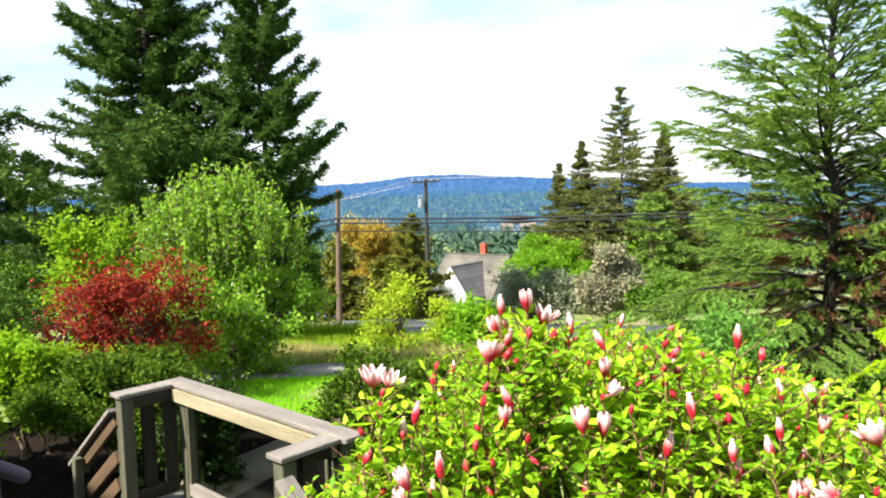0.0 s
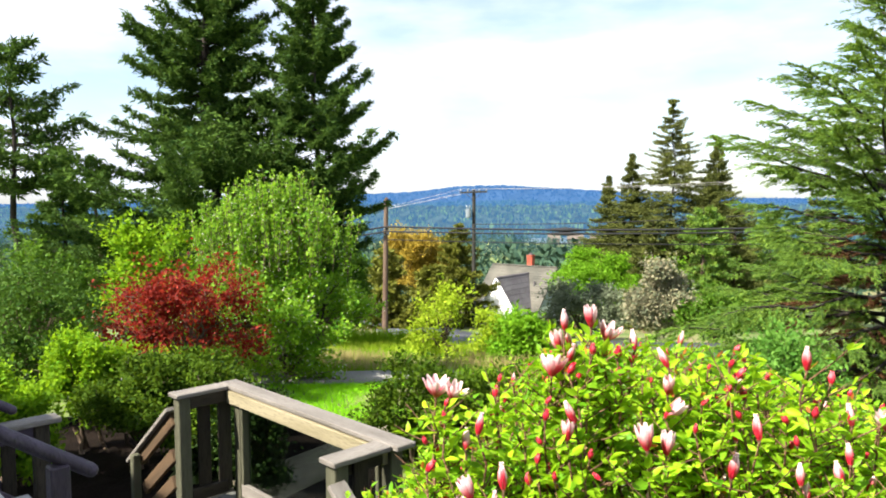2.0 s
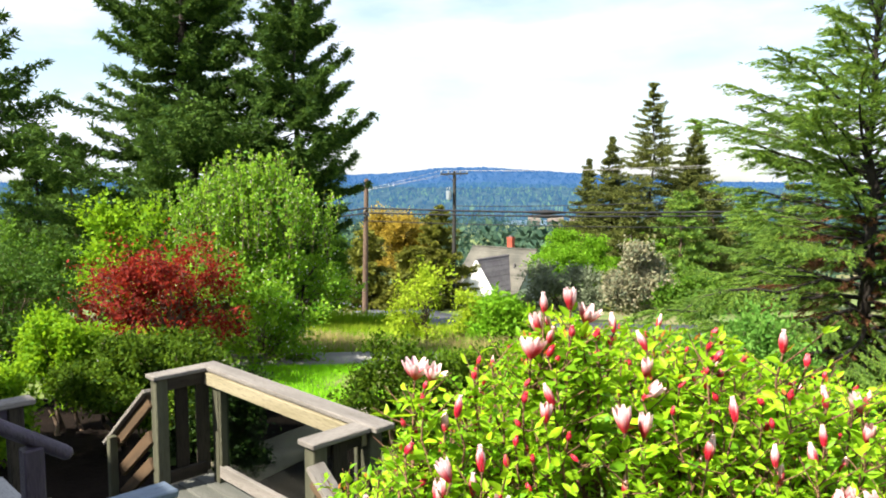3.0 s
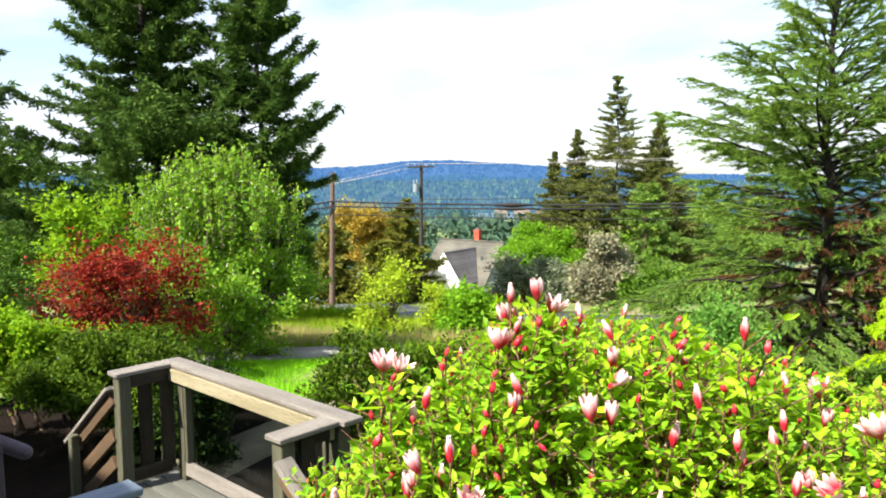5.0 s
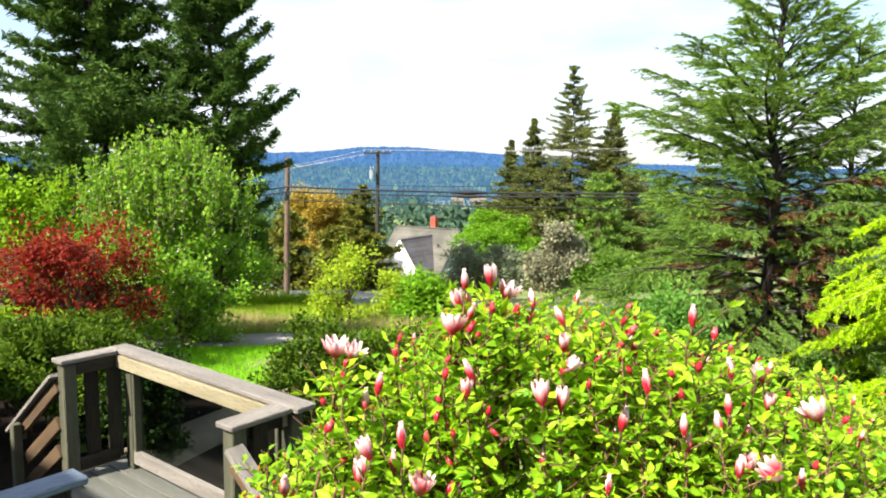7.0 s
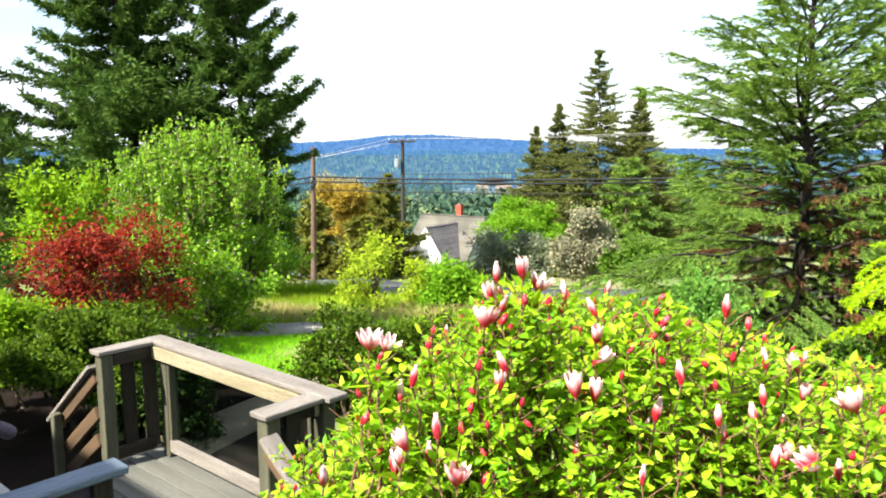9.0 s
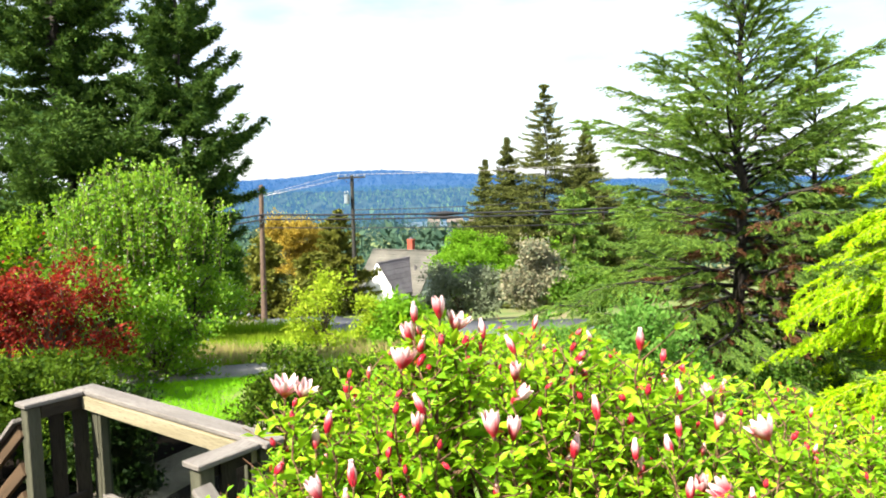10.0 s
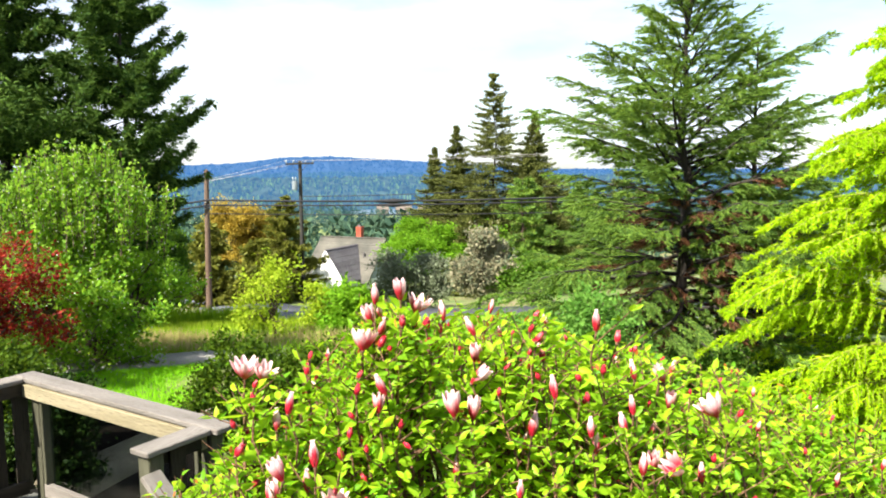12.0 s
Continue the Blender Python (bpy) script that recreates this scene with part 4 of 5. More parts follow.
def conifer(name, base, height, label, material, bark=BARK, r_low=3.0, start=0.1, power=0.8, whorls=26, per_whorl=5, droop=-0.1, tip=0.15, twig=0.55, twigs=16,
            needles=11, needle=(0.2, 0.07), trunk=0.2, seed=1, ragged=0.3, group="", category="tree", dead=None, hang=0.0, lean=(0, 0), profile=None, flat=0.35, skip=0.0, bare=0.15, single=False, lift=0.5, loose=0.14, stagger=0.6, lift_from=0.5, low=0, even=False, shape=RHOMB, clad=2.5):
    """A conifer: whorls of boughs, side twigs along each, needles along the twigs."""
    rng = np.random.default_rng(seed)
    base = np.array(base, float)
    t = thing(name, tuple(base), label, category, group)
    lean = np.array([lean[0], lean[1], 0.0])
    top = np.array([0, 0, height]) + lean
    axis = bend((0, 0, -0.3), top, rng, 12, 0.006)
    wood, boughs = [(axis, np.linspace(trunk, 0.015, 12))], []
    P, D, B = [], [], []
    for w in range(whorls):
        u = min(0.995, start + (1 - start) * (w + rng.random() * stagger) / whorls)
        z0 = np.array([np.interp(u, np.linspace(0, 1, 12), axis[:, i]) for i in range(3)])
        full = (r_low * (1 - u) ** power if profile is None else float(np.interp(u, profile[0], profile[1]))) + 0.05
        count = per_whorl + (low if u < 0.34 else 0)
        for j in range(count):
            if rng.random() < skip:
                continue
            az = 2.4 * w + 2 * np.pi * j / count + rng.normal() * 0.25 if even else rng.uniform(0, 2 * np.pi)
            z0 = np.array([np.interp(min(0.99, u + rng.normal() * 0.012 * stagger), np.linspace(0, 1, 12), axis[:, i]) for i in range(3)])
            long = full * rng.uniform(1 - ragged, 1 + ragged * 0.7)
            out, side = np.array([math.cos(az), math.sin(az), 0]), np.array([-math.sin(az), math.cos(az), 0])
            s = np.linspace(0, 1, 8)
            slope = droop * rng.uniform(0.5, 1.5) + lift * max(0, u - lift_from) + (0.18 if even else 0.12) * rng.normal() * (stagger > 1)
            pts = z0 + out * (s * long)[:, None] + side * ((0.2 if even else 0.12) * long * rng.normal() * s ** 2)[:, None]
            pts[:, 2] += long * (slope * s + tip * s ** 2.5)
            boughs.append((pts, np.linspace(max(0.012, trunk * 0.22 * (1 - u) + 0.008), 0.006, 8)))
            m = int(needles * clad)
            a = rng.uniform(bare, 1.0, m)
            P.append(np.stack([np.interp(a, s, pts[:, i]) for i in range(3)], -1) + rng.normal(size=(m, 3)) * needle[0] * 0.3)
            D.append(out + rng.normal(size=(m, 3)) * 0.7 + np.array([0, 0, 0.1 - hang * 0.5]))
            B.append(a * 0.5 + 0.9 * u)
            n = max(4, int(twigs * (0.35 + 0.65 * long / r_low)))
            for k in range(n):
                q = bare + (1.02 - bare) * (k + rng.random()) / n
                o = np.array([np.interp(q, s, pts[:, i]) for i in range(3)])
                sg = -1 if k % 2 else 1
                tl = twig * long * (1 - 0.75 * q) * rng.uniform(0.6, 1.25) + twig * 0.18 * rng.random()
                way = unit(out * rng.uniform(0.5, 1.1) + side * sg * rng.uniform(0.5, 1.0) + np.array([0, 0, rng.normal() * flat * 0.5 - hang * rng.uniform(0.4, 1.1)]))
                m = max(3, int(needles * (0.5 + tl / (twig * r_low * 0.5 + 0.01))))
                m = min(m, needles * 2)
                a = rng.random(m)
                pos = o + way * (a * tl)[:, None]
                pos[:, 2] -= hang * 0.5 * tl * a ** 2
                pos += rng.normal(size=(m, 3)) * needle[0] * loose
                P.append(pos)
                D.append(way * 0.9 + rng.normal(size=(m, 3)) * 0.55 + np.array([0, 0, 0.12 - hang * 0.8]))
                B.append(np.full(m, q * 0.5 + 0.9 * u))
                if k % 2 == 0 and tl > 0.12:
                    wood.append((np.stack([o, o + way * tl * 0.5, o + way * tl + np.array([0, 0, -hang * 0.5 * tl])]), np.array([0.008, 0.006, 0.004])))
    P, D, B = np.concatenate(P), np.concatenate(D), np.concatenate(B)
    v, f = tube_soup(wood[:1], 10)
    part("trunk", mesh_of("trunk", v, f, bark, True), t)
    for p, r in boughs[:290] if single else ():
        v, f = tube_soup([(p, r)], 5)
        part("bough", mesh_of("bough", v, f, bark, True), t)
    v, f = tube_soup((boughs[290:] if single else boughs) + wood[1:], 3)
    part("twig_growth", mesh_of("twig_growth", v, f, bark, True), t)["kind"] = "stuff"
    size = rng.uniform(0.6, 1.3, len(P))
    if dead:
        dry = (rng.random(len(P)) < dead[1] * (B < dead[2]))
        v, f = leaf_soup(P[dry], D[dry], needle[0] * size[dry], needle[1] * size[dry], rng, shape)
        part("dry_needles", mesh_of("dry_needles", v, f, dead[0]), t, "dry brown inner needles")
        P, D, size = P[~dry], D[~dry], size[~dry]
    v, f = leaf_soup(P, D, needle[0] * size, needle[1] * size, rng, shape)
    part("crown", mesh_of("crown", v, f, material), t)
    return t


def cedar(base, height, boughs, reach, trunk, seed):
    """A deodar cedar: arching boughs, steeper towards the top, branchlets on both sides, short drooping fingers of needles."""
    rng = np.random.default_rng(seed)
    t = thing("cedar_tree", tuple(base), "broad layered cedar with drooping green sprays", "tree")
    axis = bend((0, 0, -0.3), (0, 0, height), rng, 12, 0.006)
    limbs, thin, P, D, dry = [], [], [], [], []
    s = np.linspace(0, 1, 9)

    def clothe(a, b, count, dead):
        """Needles along one finger from a to b."""
        q = rng.random((count, 1))
        P.append(a + (b - a) * q + rng.normal(size=(count, 3)) * 0.009)
        D.append(unit(b - a) * 1.15 + unit(rng.normal(size=(count, 3))) * 0.55)
        dry.append(np.full(count, dead))

    for k in range(boughs):
        u = 0.05 + 0.93 * ((k + rng.random()) / boughs) ** 1.38
        az = 2.39996 * k + rng.normal() * 0.2
        long = float(np.interp(u, (0.05, 0.25, 0.45, 0.6, 0.7, 0.85, 1), reach)) * rng.uniform(0.5, 1.08)
        slope = float(np.interp(u, (0.05, 0.25, 0.45, 0.7, 1), (-0.12, 0.10, 0.46, 0.75, 1.2))) + rng.normal() * 0.10
        out, side = np.array([math.cos(az), math.sin(az), 0]), np.array([-math.sin(az), math.cos(az), 0])
        z0 = np.array([np.interp(u, np.linspace(0, 1, 12), axis[:, i]) for i in range(3)])
        run = long / math.sqrt(1 + slope * slope)
        pts = z0 + out * (s * run)[:, None] + side * (0.14 * run * rng.normal() * s ** 2)[:, None]
        pts[:, 2] += run * (slope * s - 0.09 * s ** 2.6) + rng.normal(size=9) * 0.012 * long
        limbs.append((pts, np.linspace(0.010 + 0.008 * long, 0.005, 9)))
        n = max(6, int(8.5 * long))
        for j in range(n):
            q = 0.04 + 0.97 * (j + rng.random()) / n
            o = np.array([np.interp(q, s, pts[:, i]) for i in range(3)])
            sg = 1 if j % 2 else -1
            twig = (0.10 + 0.27 * long * min(1, 2.2 * q) * (1.12 - q)) * rng.uniform(0.6, 1.25)
            way = unit(out * rng.uniform(0.7, 1.1) + side * sg * rng.uniform(0.35, 0.8) + np.array([0, 0, slope * 0.8 - rng.uniform(0.05, 0.40)]))
            end = o + way * twig
            thin.append((np.stack([o, o + way * twig * 0.55, end]), np.array([0.007, 0.005, 0.003])))
            dead = u < 0.40 and q < 0.42 and rng.random() < 0.40
            clothe(o, end, int(30 + 60 * twig), dead)
            for _ in range(max(2, int(twig * 13))):
                a = o + (end - o) * rng.uniform(0.2, 1.0)
                b = a + unit(way * 1.0 + out * 0.3 + rng.normal(size=3) * np.array([0.38, 0.38, 0.1]) + np.array([0, 0, -rng.uniform(0.1, 0.55)])) * rng.uniform(0.12, 0.32)
                clothe(a, b, 22, dead)
        clothe(pts[-3], pts[-1], 60, False)
        for j in range(3, 8):
            clothe(pts[j], pts[j + 1], 24, False)
    P, D, dry = np.concatenate(P), np.concatenate(D), np.concatenate(dry)
    v, f = tube_soup([(axis, np.linspace(trunk, 0.012, 12))], 10)
    part("trunk", mesh_of("trunk", v, f, BARK_DARK, True), t)
    for p, r in limbs:
        v, f = tube_soup([(p, r)], 5)
        part("bough", mesh_of("bough", v, f, BARK_DARK, True), t)
    v, f = tube_soup(thin, 3)
    part("twig_growth", mesh_of("twig_growth", v, f, BARK_DARK, True), t)["kind"] = "stuff"
    size = rng.uniform(0.7, 1.3, len(P))
    for nm, pick, m, lab in (("crown", ~dry, CEDAR, ""), ("dry_needles", dry, CEDAR_DEAD, "dry brown inner needles")):
        v, f = leaf_soup(P[pick], D[pick], 0.070 * size[pick], 0.0155, rng, SPIKE)
        part(nm, mesh_of(nm, v, f, m), t, lab)
    return t


def gz(y):
    return ground_z(0, y)


# far side of the street
conifer("fir_tree", (-11.7, 28.5, gz(28.5)), 25, "tall dense dark green fir with spreading boughs", FIR, BARK_DARK, r_low=5.5, start=0.10, whorls=46, per_whorl=9, droop=-0.16, tip=0.34, stagger=1.5,
        twig=0.24, twigs=24, needles=30, needle=(0.20, 0.075), trunk=0.26, seed=3, ragged=0.36, group="firs beyond the garden", single=True, loose=0.34, shape=SPIKE, clad=5,
        profile=((0, 0.15, 0.26, 0.315, 0.38, 0.60, 0.8, 1), (5.6, 5.9, 5.9, 4.7, 2.75, 2.4, 1.6, 0.2)))
conifer("fir_tree", (-7.05, 27.6, gz(27.6)), 17, "dark green fir with ragged upturned boughs", FIR, BARK_DARK, r_low=2.6, start=0.14, whorls=34, per_whorl=6, droop=-0.20, tip=0.42, even=True,
        twig=0.22, twigs=24, needles=28, needle=(0.19, 0.07), shape=SPIKE, clad=4, trunk=0.17, seed=8, ragged=0.5, group="firs beyond the garden", single=True, loose=0.34, stagger=2.0, hang=0.12,
        profile=((0, 0.2, 0.35, 0.44, 0.52, 0.62, 0.73, 1), (1.2, 1.4, 1.9, 2.45, 2.2, 1.6, 1.2, 0.2)))
conifer("fir_tree", (-22.5, 36, gz(36)), 9.5, "dark fir at the far side of the garden", FIR, BARK_DARK, r_low=2.6, start=0.1, whorls=20, per_whorl=6, needle=(0.3, 0.09), needles=14, trunk=0.2, seed=9, group="firs beyond the garden")
conifer("fir_tree", (-16.2, 34, gz(34)), 6.6, "dark fir at the far side of the garden", FIR, BARK_DARK, r_low=1.9, start=0.1, whorls=16, per_whorl=6, needle=(0.3, 0.09), needles=14, trunk=0.2, seed=10, group="firs beyond the garden")
conifer("pine_tree", (-18.1, 26, gz(26)), 11.6, "slender pine with a bare lower trunk", FIR, BARK_DARK, r_low=3.0, start=0.52, whorls=13, per_whorl=5, droop=0.02, tip=0.2,
        twig=0.40, twigs=14, needles=12, needle=(0.28, 0.08), trunk=0.2, seed=5, ragged=0.45, profile=((0.5, 0.62, 0.8, 1), (2.0, 2.4, 1.7, 0.3)))
conifer("pine_tree", (-19.5, 34, gz(34)), 9.0, "dark pine behind the garden trees", FIR, r_low=2.6, start=0.2, whorls=14, per_whorl=5, needle=(0.3, 0.09), trunk=0.2, seed=6)
for i, (x, y, top, k) in enumerate(((19.5, 85, 12.9, 0.44), (15.5, 88, 7.0, 0.30), (24.8, 86, 8.6, 0.36), (13.4, 92, 4.5, 0.32), (22.4, 80, 4.2, 0.5))):
    tall = top - gz(y)
    conifer("spruce_tree", (x, y, gz(y)), tall, "tall pointed dark spruce beyond the street", FIR_LIT, BARK_DARK, r_low=k * 11, start=0.2, whorls=58, per_whorl=5, droop=-0.20, tip=0.22,
            twig=0.22, twigs=14, needles=13, needle=(0.26, 0.10), shape=SPIKE, clad=4, trunk=0.24, seed=20 + i, ragged=0.5, group="spruces beyond the street", lift=0.3, stagger=1.6, flat=0.15, loose=0.2,
            profile=((0, 1 - 12 / tall, 1 - 6 / tall, 1), (k * 18, k * 15, k * 6, 0.0)))
conifer("spruce_tree", (-3.4, 58.5, gz(58.5)), 8.2, "bushy olive-green conifer behind the grey pole", AUTUMN, r_low=2.5, start=0.03, power=0.6, whorls=26, per_whorl=6, twig=0.3, needle=(0.26, 0.09), twigs=16, needles=14, trunk=0.2, seed=31, ragged=0.4, profile=((0, 0.4, 0.75, 1), (2.8, 2.6, 1.6, 0.1)))
conifer("spruce_tree", (-5.2, 54, gz(54)), 4.6, "olive-brown bushy conifer by the street", AUTUMN, r_low=2.2, start=0.02, power=0.5, whorls=12, per_whorl=6, needle=(0.4, 0.16), twigs=12, trunk=0.2, seed=32)
conifer("spruce_tree", (-8.8, 55, gz(55)), 6.0, "olive-brown bushy conifer by the street", AUTUMN, r_low=2.4, start=0.02, power=0.5, whorls=12, per_whorl=6, needle=(0.4, 0.16), twigs=12, trunk=0.2, seed=33)
broadleaf("orange_tree", (-7.0, 62, gz(62)), (-7.0, 62, -3.4), (3.3, 2.6, 3.2), "tree with orange-brown spring leaves", ORANGE, leaf=(0.19, 0.12), twigs=900, per=30, trunk=0.2, seed=41, category="tree")
for i, (x, y, z, rx, rz) in enumerate(((6.2, 60, -5.0, 2.4, 1.9), (9.6, 61, -4.8, 2.8, 2.1), (13.5, 64, -5.2, 3.0, 2.4), (8.0, 75, -4.9, 2.4, 2.0))):
    broadleaf("lime_tree", (x, y, gz(y)), (x, y, z - 0.6), (rx, 2.2, rz + 0.5), "rounded bright lime-green tree beside the house", BRIGHT, leaf=(0.22, 0.15), twigs=480, per=24, trunk=0.16, seed=50 + i, group="green trees by the house")
broadleaf("grey_shrub", (3.9, 36, gz(36)), (3.9, 36, -4.0), (2.3, 1.6, 1.7), "grey-green bushy tree by the street", GREYISH, leaf=(0.16, 0.10), twigs=420, per=24, trunk=0.1, seed=61, stems=3)
broadleaf("blossom_tree", (6.7, 32, gz(32)), (6.7, 32, -2.9), (1.7, 1.4, 1.9), "pale pinkish-white blossoming tree", PALE, leaf=(0.14, 0.10), twigs=420, per=24, trunk=0.09, seed=62, extra=(GREYISH, 5500, 0.14, 0.09, "leaves", "grey-green leaves"))
broadleaf("grey_shrub", (9.0, 31, gz(31)), (9.0, 31, -3.4), (1.8, 1.4, 1.5), "grey-green bushy tree by the street", MID, leaf=(0.16, 0.10), twigs=300, per=22, trunk=0.1, seed=63, stems=2)
broadleaf("young_tree", (-1.5, 20, gz(20)), (-1.55, 20, -1.75), (1.1, 0.8, 1.25), "young tree with sparse yellow-green leaves", YELLOWISH, clumps=12, leaf=(0.11, 0.065), twigs=170, per=16, trunk=0.05, seed=64, wild=0.8, reach=1.4)
broadleaf("bright_shrub", (0.75, 20, gz(20)), (0.75, 20, -2.42), (1.2, 0.9, 1.15), "rounded bright green shrub by the street", BRIGHT, leaf=(0.11, 0.08), twigs=380, per=26, trunk=0.05, seed=65, stems=3, category="shrub")
broadleaf("bright_shrub", (-0.3, 22, gz(22)), (-0.3, 22, -2.5), (0.9, 0.8, 0.8), "rounded bright green shrub by the street", YELLOWISH, leaf=(0.10, 0.07), twigs=200, per=20, trunk=0.05, seed=66, stems=3, category="shrub")

for i, (x, y, top, r) in enumerate(((11.5, 56, 0.2, 2.4), (14.6, 54, 1.0, 2.8), (17.8, 57, 0.8, 3.0), (21.5, 60, 0.6, 3.0), (26, 62, 1.4, 3.2))):
    conifer("hedge_conifer", (x, y, gz(y)), top - gz(y), "bushy olive-green conifer beyond the street", CEDAR if i % 2 else FIR_LIT, r_low=r, start=0.03, power=0.5, whorls=18, per_whorl=6, twig=0.34, twigs=12, needles=14,
            needle=(0.30, 0.10), trunk=0.2, seed=140 + i, ragged=0.4, group="conifers beyond the street")

# the garden
broadleaf("apple_tree", (-4.3, 15.2, gz(15.2)), (-4.8, 15.2, -0.85), (2.65, 1.9, 1.95), "spreading apple tree with fresh leaves and white blossom", APPLE, clumps=84, leaf=(0.092, 0.056), twigs=1250, per=28, reach=0.95,
          trunk=0.12, seed=71, upward=1.2, wild=0.8, clump_size=0.23, extra=(BLOSSOM, 4200, 0.042, 0.036, "blossom", "small white blossom"), shoots=260, taper=0.5)
broadleaf("maple_tree", (-5.3, 12.6, gz(12.6)), (-5.6, 12.5, -0.36), (1.65, 1.15, 1.12), "low spreading Japanese maple with dark red leaves", MAPLE, clumps=20, leaf=(0.075, 0.046), twigs=460, per=20, trunk=0.06, seed=72, upward=0.1, wild=1.0,
          clump_size=0.33, reach=1.25, taper=0.35)
for i, (x, y, z, rx, rz, m, lab) in enumerate((
        (-3.9, 8.9, -0.92, 1.0, 0.60, OLIVE, "rounded olive-green garden shrub"), (-4.75, 9.0, -0.92, 0.85, 0.60, OLIVE, "rounded olive-green garden shrub"),  (-3.45, 9.0, -1.3, 0.75, 0.72, DARK, "rounded dark green garden shrub"),
        (-3.0, 8.3, -1.35, 0.6, 0.7, DARK, "dense dark green shrub behind the railing"),
        (-1.15, 9.6, -1.25, 0.95, 0.9, OLIVE, "rounded olive-green shrub beside the lawn"), (-0.2, 9.2, -1.2, 0.85, 0.85, OLIVE, "rounded olive-green shrub beside the lawn"),
        (-5.85, 9.7, -0.85, 0.62, 0.72, LIME, "vivid lime-green leafy shrub"), (-5.9, 8.3, -1.1, 0.66, 0.72, LIME, "vivid lime-green leafy shrub"), (-4.5, 10.3, -1.2, 0.8, 0.7, OLIVE, "rounded olive-green garden shrub"),
        (-6.6, 8.4, -0.95, 0.7, 0.7, LIME, "vivid lime-green leafy shrub"), (-7.6, 11.0, -0.7, 1.5, 1.05, DEEP, "wide spreading dark green conifer shrub"),
        (-9.6, 13.5, -0.7, 2.0, 1.25, DEEP, "wide spreading dark green conifer shrub"), (-12.0, 15, -0.5, 2.2, 1.5, DEEP, "wide spreading dark green conifer shrub"),
        (4.4, 10.2, -1.5, 1.2, 0.55, DEEP, "low dark green shrub below the cedar"), (6.2, 9.9, -1.5, 1.3, 0.55, DEEP, "low dark green shrub below the cedar"), (3.2, 9.2, -1.4, 0.9, 0.6, MID, "low green shrub below the cedar"))):
    broadleaf("garden_shrub", (x, y, gz(y)), (x, y, z), (rx, rx * 0.9, rz), lab, m, leaf=(0.066, 0.038) if m is not LIME else (0.068, 0.042), twigs=460 if m is not LIME else 380, per=28, trunk=0.035, seed=80 + i, stems=4, category="shrub", clumps=26, clump_size=0.30, group="shrubs of the garden")
broadleaf("young_tree", (-9.4, 19, gz(19)), (-9.4, 19, -0.2), (1.7, 1.5, 1.9), "bright lime-green young tree below the fir", LIME, leaf=(0.12, 0.085), twigs=380, per=22, trunk=0.08, seed=97)
broadleaf("young_tree", (-13.4, 20, gz(20)), (-13.4, 20, -1.2), (1.9, 1.5, 1.6), "mid-green young tree below the fir", MID, leaf=(0.12, 0.085), twigs=380, per=22, trunk=0.08, seed=98)
broadleaf("street_tree", (-7.6, 36, gz(36)), (-7.6, 36, -3.0), (1.5, 1.6, 2.2), "olive-green tree behind the apple tree", MID, leaf=(0.16, 0.11), twigs=420, per=24, trunk=0.1, seed=95)
broadleaf("street_tree", (-9.5, 40, gz(40)), (-9.5, 40, -3.2), (2.6, 2.0, 2.6), "olive-green tree behind the apple tree", DEEP, leaf=(0.18, 0.12), twigs=420, per=24, trunk=0.1, seed=96)
broadleaf("rose_bush", (2.35, 7.1, gz(7)), (2.35, 7.1, -0.6), (1.15, 0.9, 1.15), "tall soft-green leafy bush behind the magnolia", ROSE, leaf=(0.06, 0.03), twigs=620, per=30, trunk=0.03, seed=99, stems=5, category="shrub", upward=0.8)

cedar((6.3, 12.2, gz(12)), 8.0, 185, (3.9, 4.1, 3.5, 2.2, 1.75, 0.95, 0.12), 0.13, 120)
cedar((8.0, 12.8, gz(13)), 6.1, 75, (2.4, 2.5, 2.1, 1.45, 1.1, 0.65, 0.12), 0.10, 121)
conifer("golden_cypress", (7.2, 8.0, gz(8)), 6.3, "golden cypress with drooping yellow-green fronds", GOLD, GOLD_TWIG, r_low=2.1, start=0.04, whorls=32, per_whorl=8, droop=0.25, tip=-0.42, twig=0.26, twigs=28,
        needles=38, needle=(0.058, 0.020), shape=SPIKE, clad=4, trunk=0.10, seed=130, ragged=0.25, profile=((0, 0.30, 0.44, 0.62, 0.85, 1), (2.3, 2.05, 1.6, 1.1, 0.45, 0.1)), hang=0.6, flat=0.15, single=True, loose=0.2, stagger=1.5)


# lawn and meadow
def blades(name, x0, x1, y0, y1, count, tall, wide, material, label, seed, edge=0.0):
    rng = np.random.default_rng(seed)
    x, y = rng.uniform(x0, x1, count), rng.uniform(y0, y1, count)
    if edge:
        keep = np.sin(x * 1.1 + 0.7) * 0.5 + np.sin(y * 0.9 + x * 0.4) * 0.5 + rng.normal(size=count) * 0.4 > edge
        x, y = x[keep], y[keep]
    p = np.stack([x, y, np.interp(y, GY, GZ) - 0.02], -1)
    d = np.array([0, 0, 1.0]) + rng.normal(size=(len(x), 3)) * 0.28
    h = tall * rng.uniform(0.5, 1.3, len(x))
    v, f = leaf_soup(p, d, h, wide, rng)
    tagged(new(name, mesh_of(name, v, f, material)), label, "grass", kind="stuff")


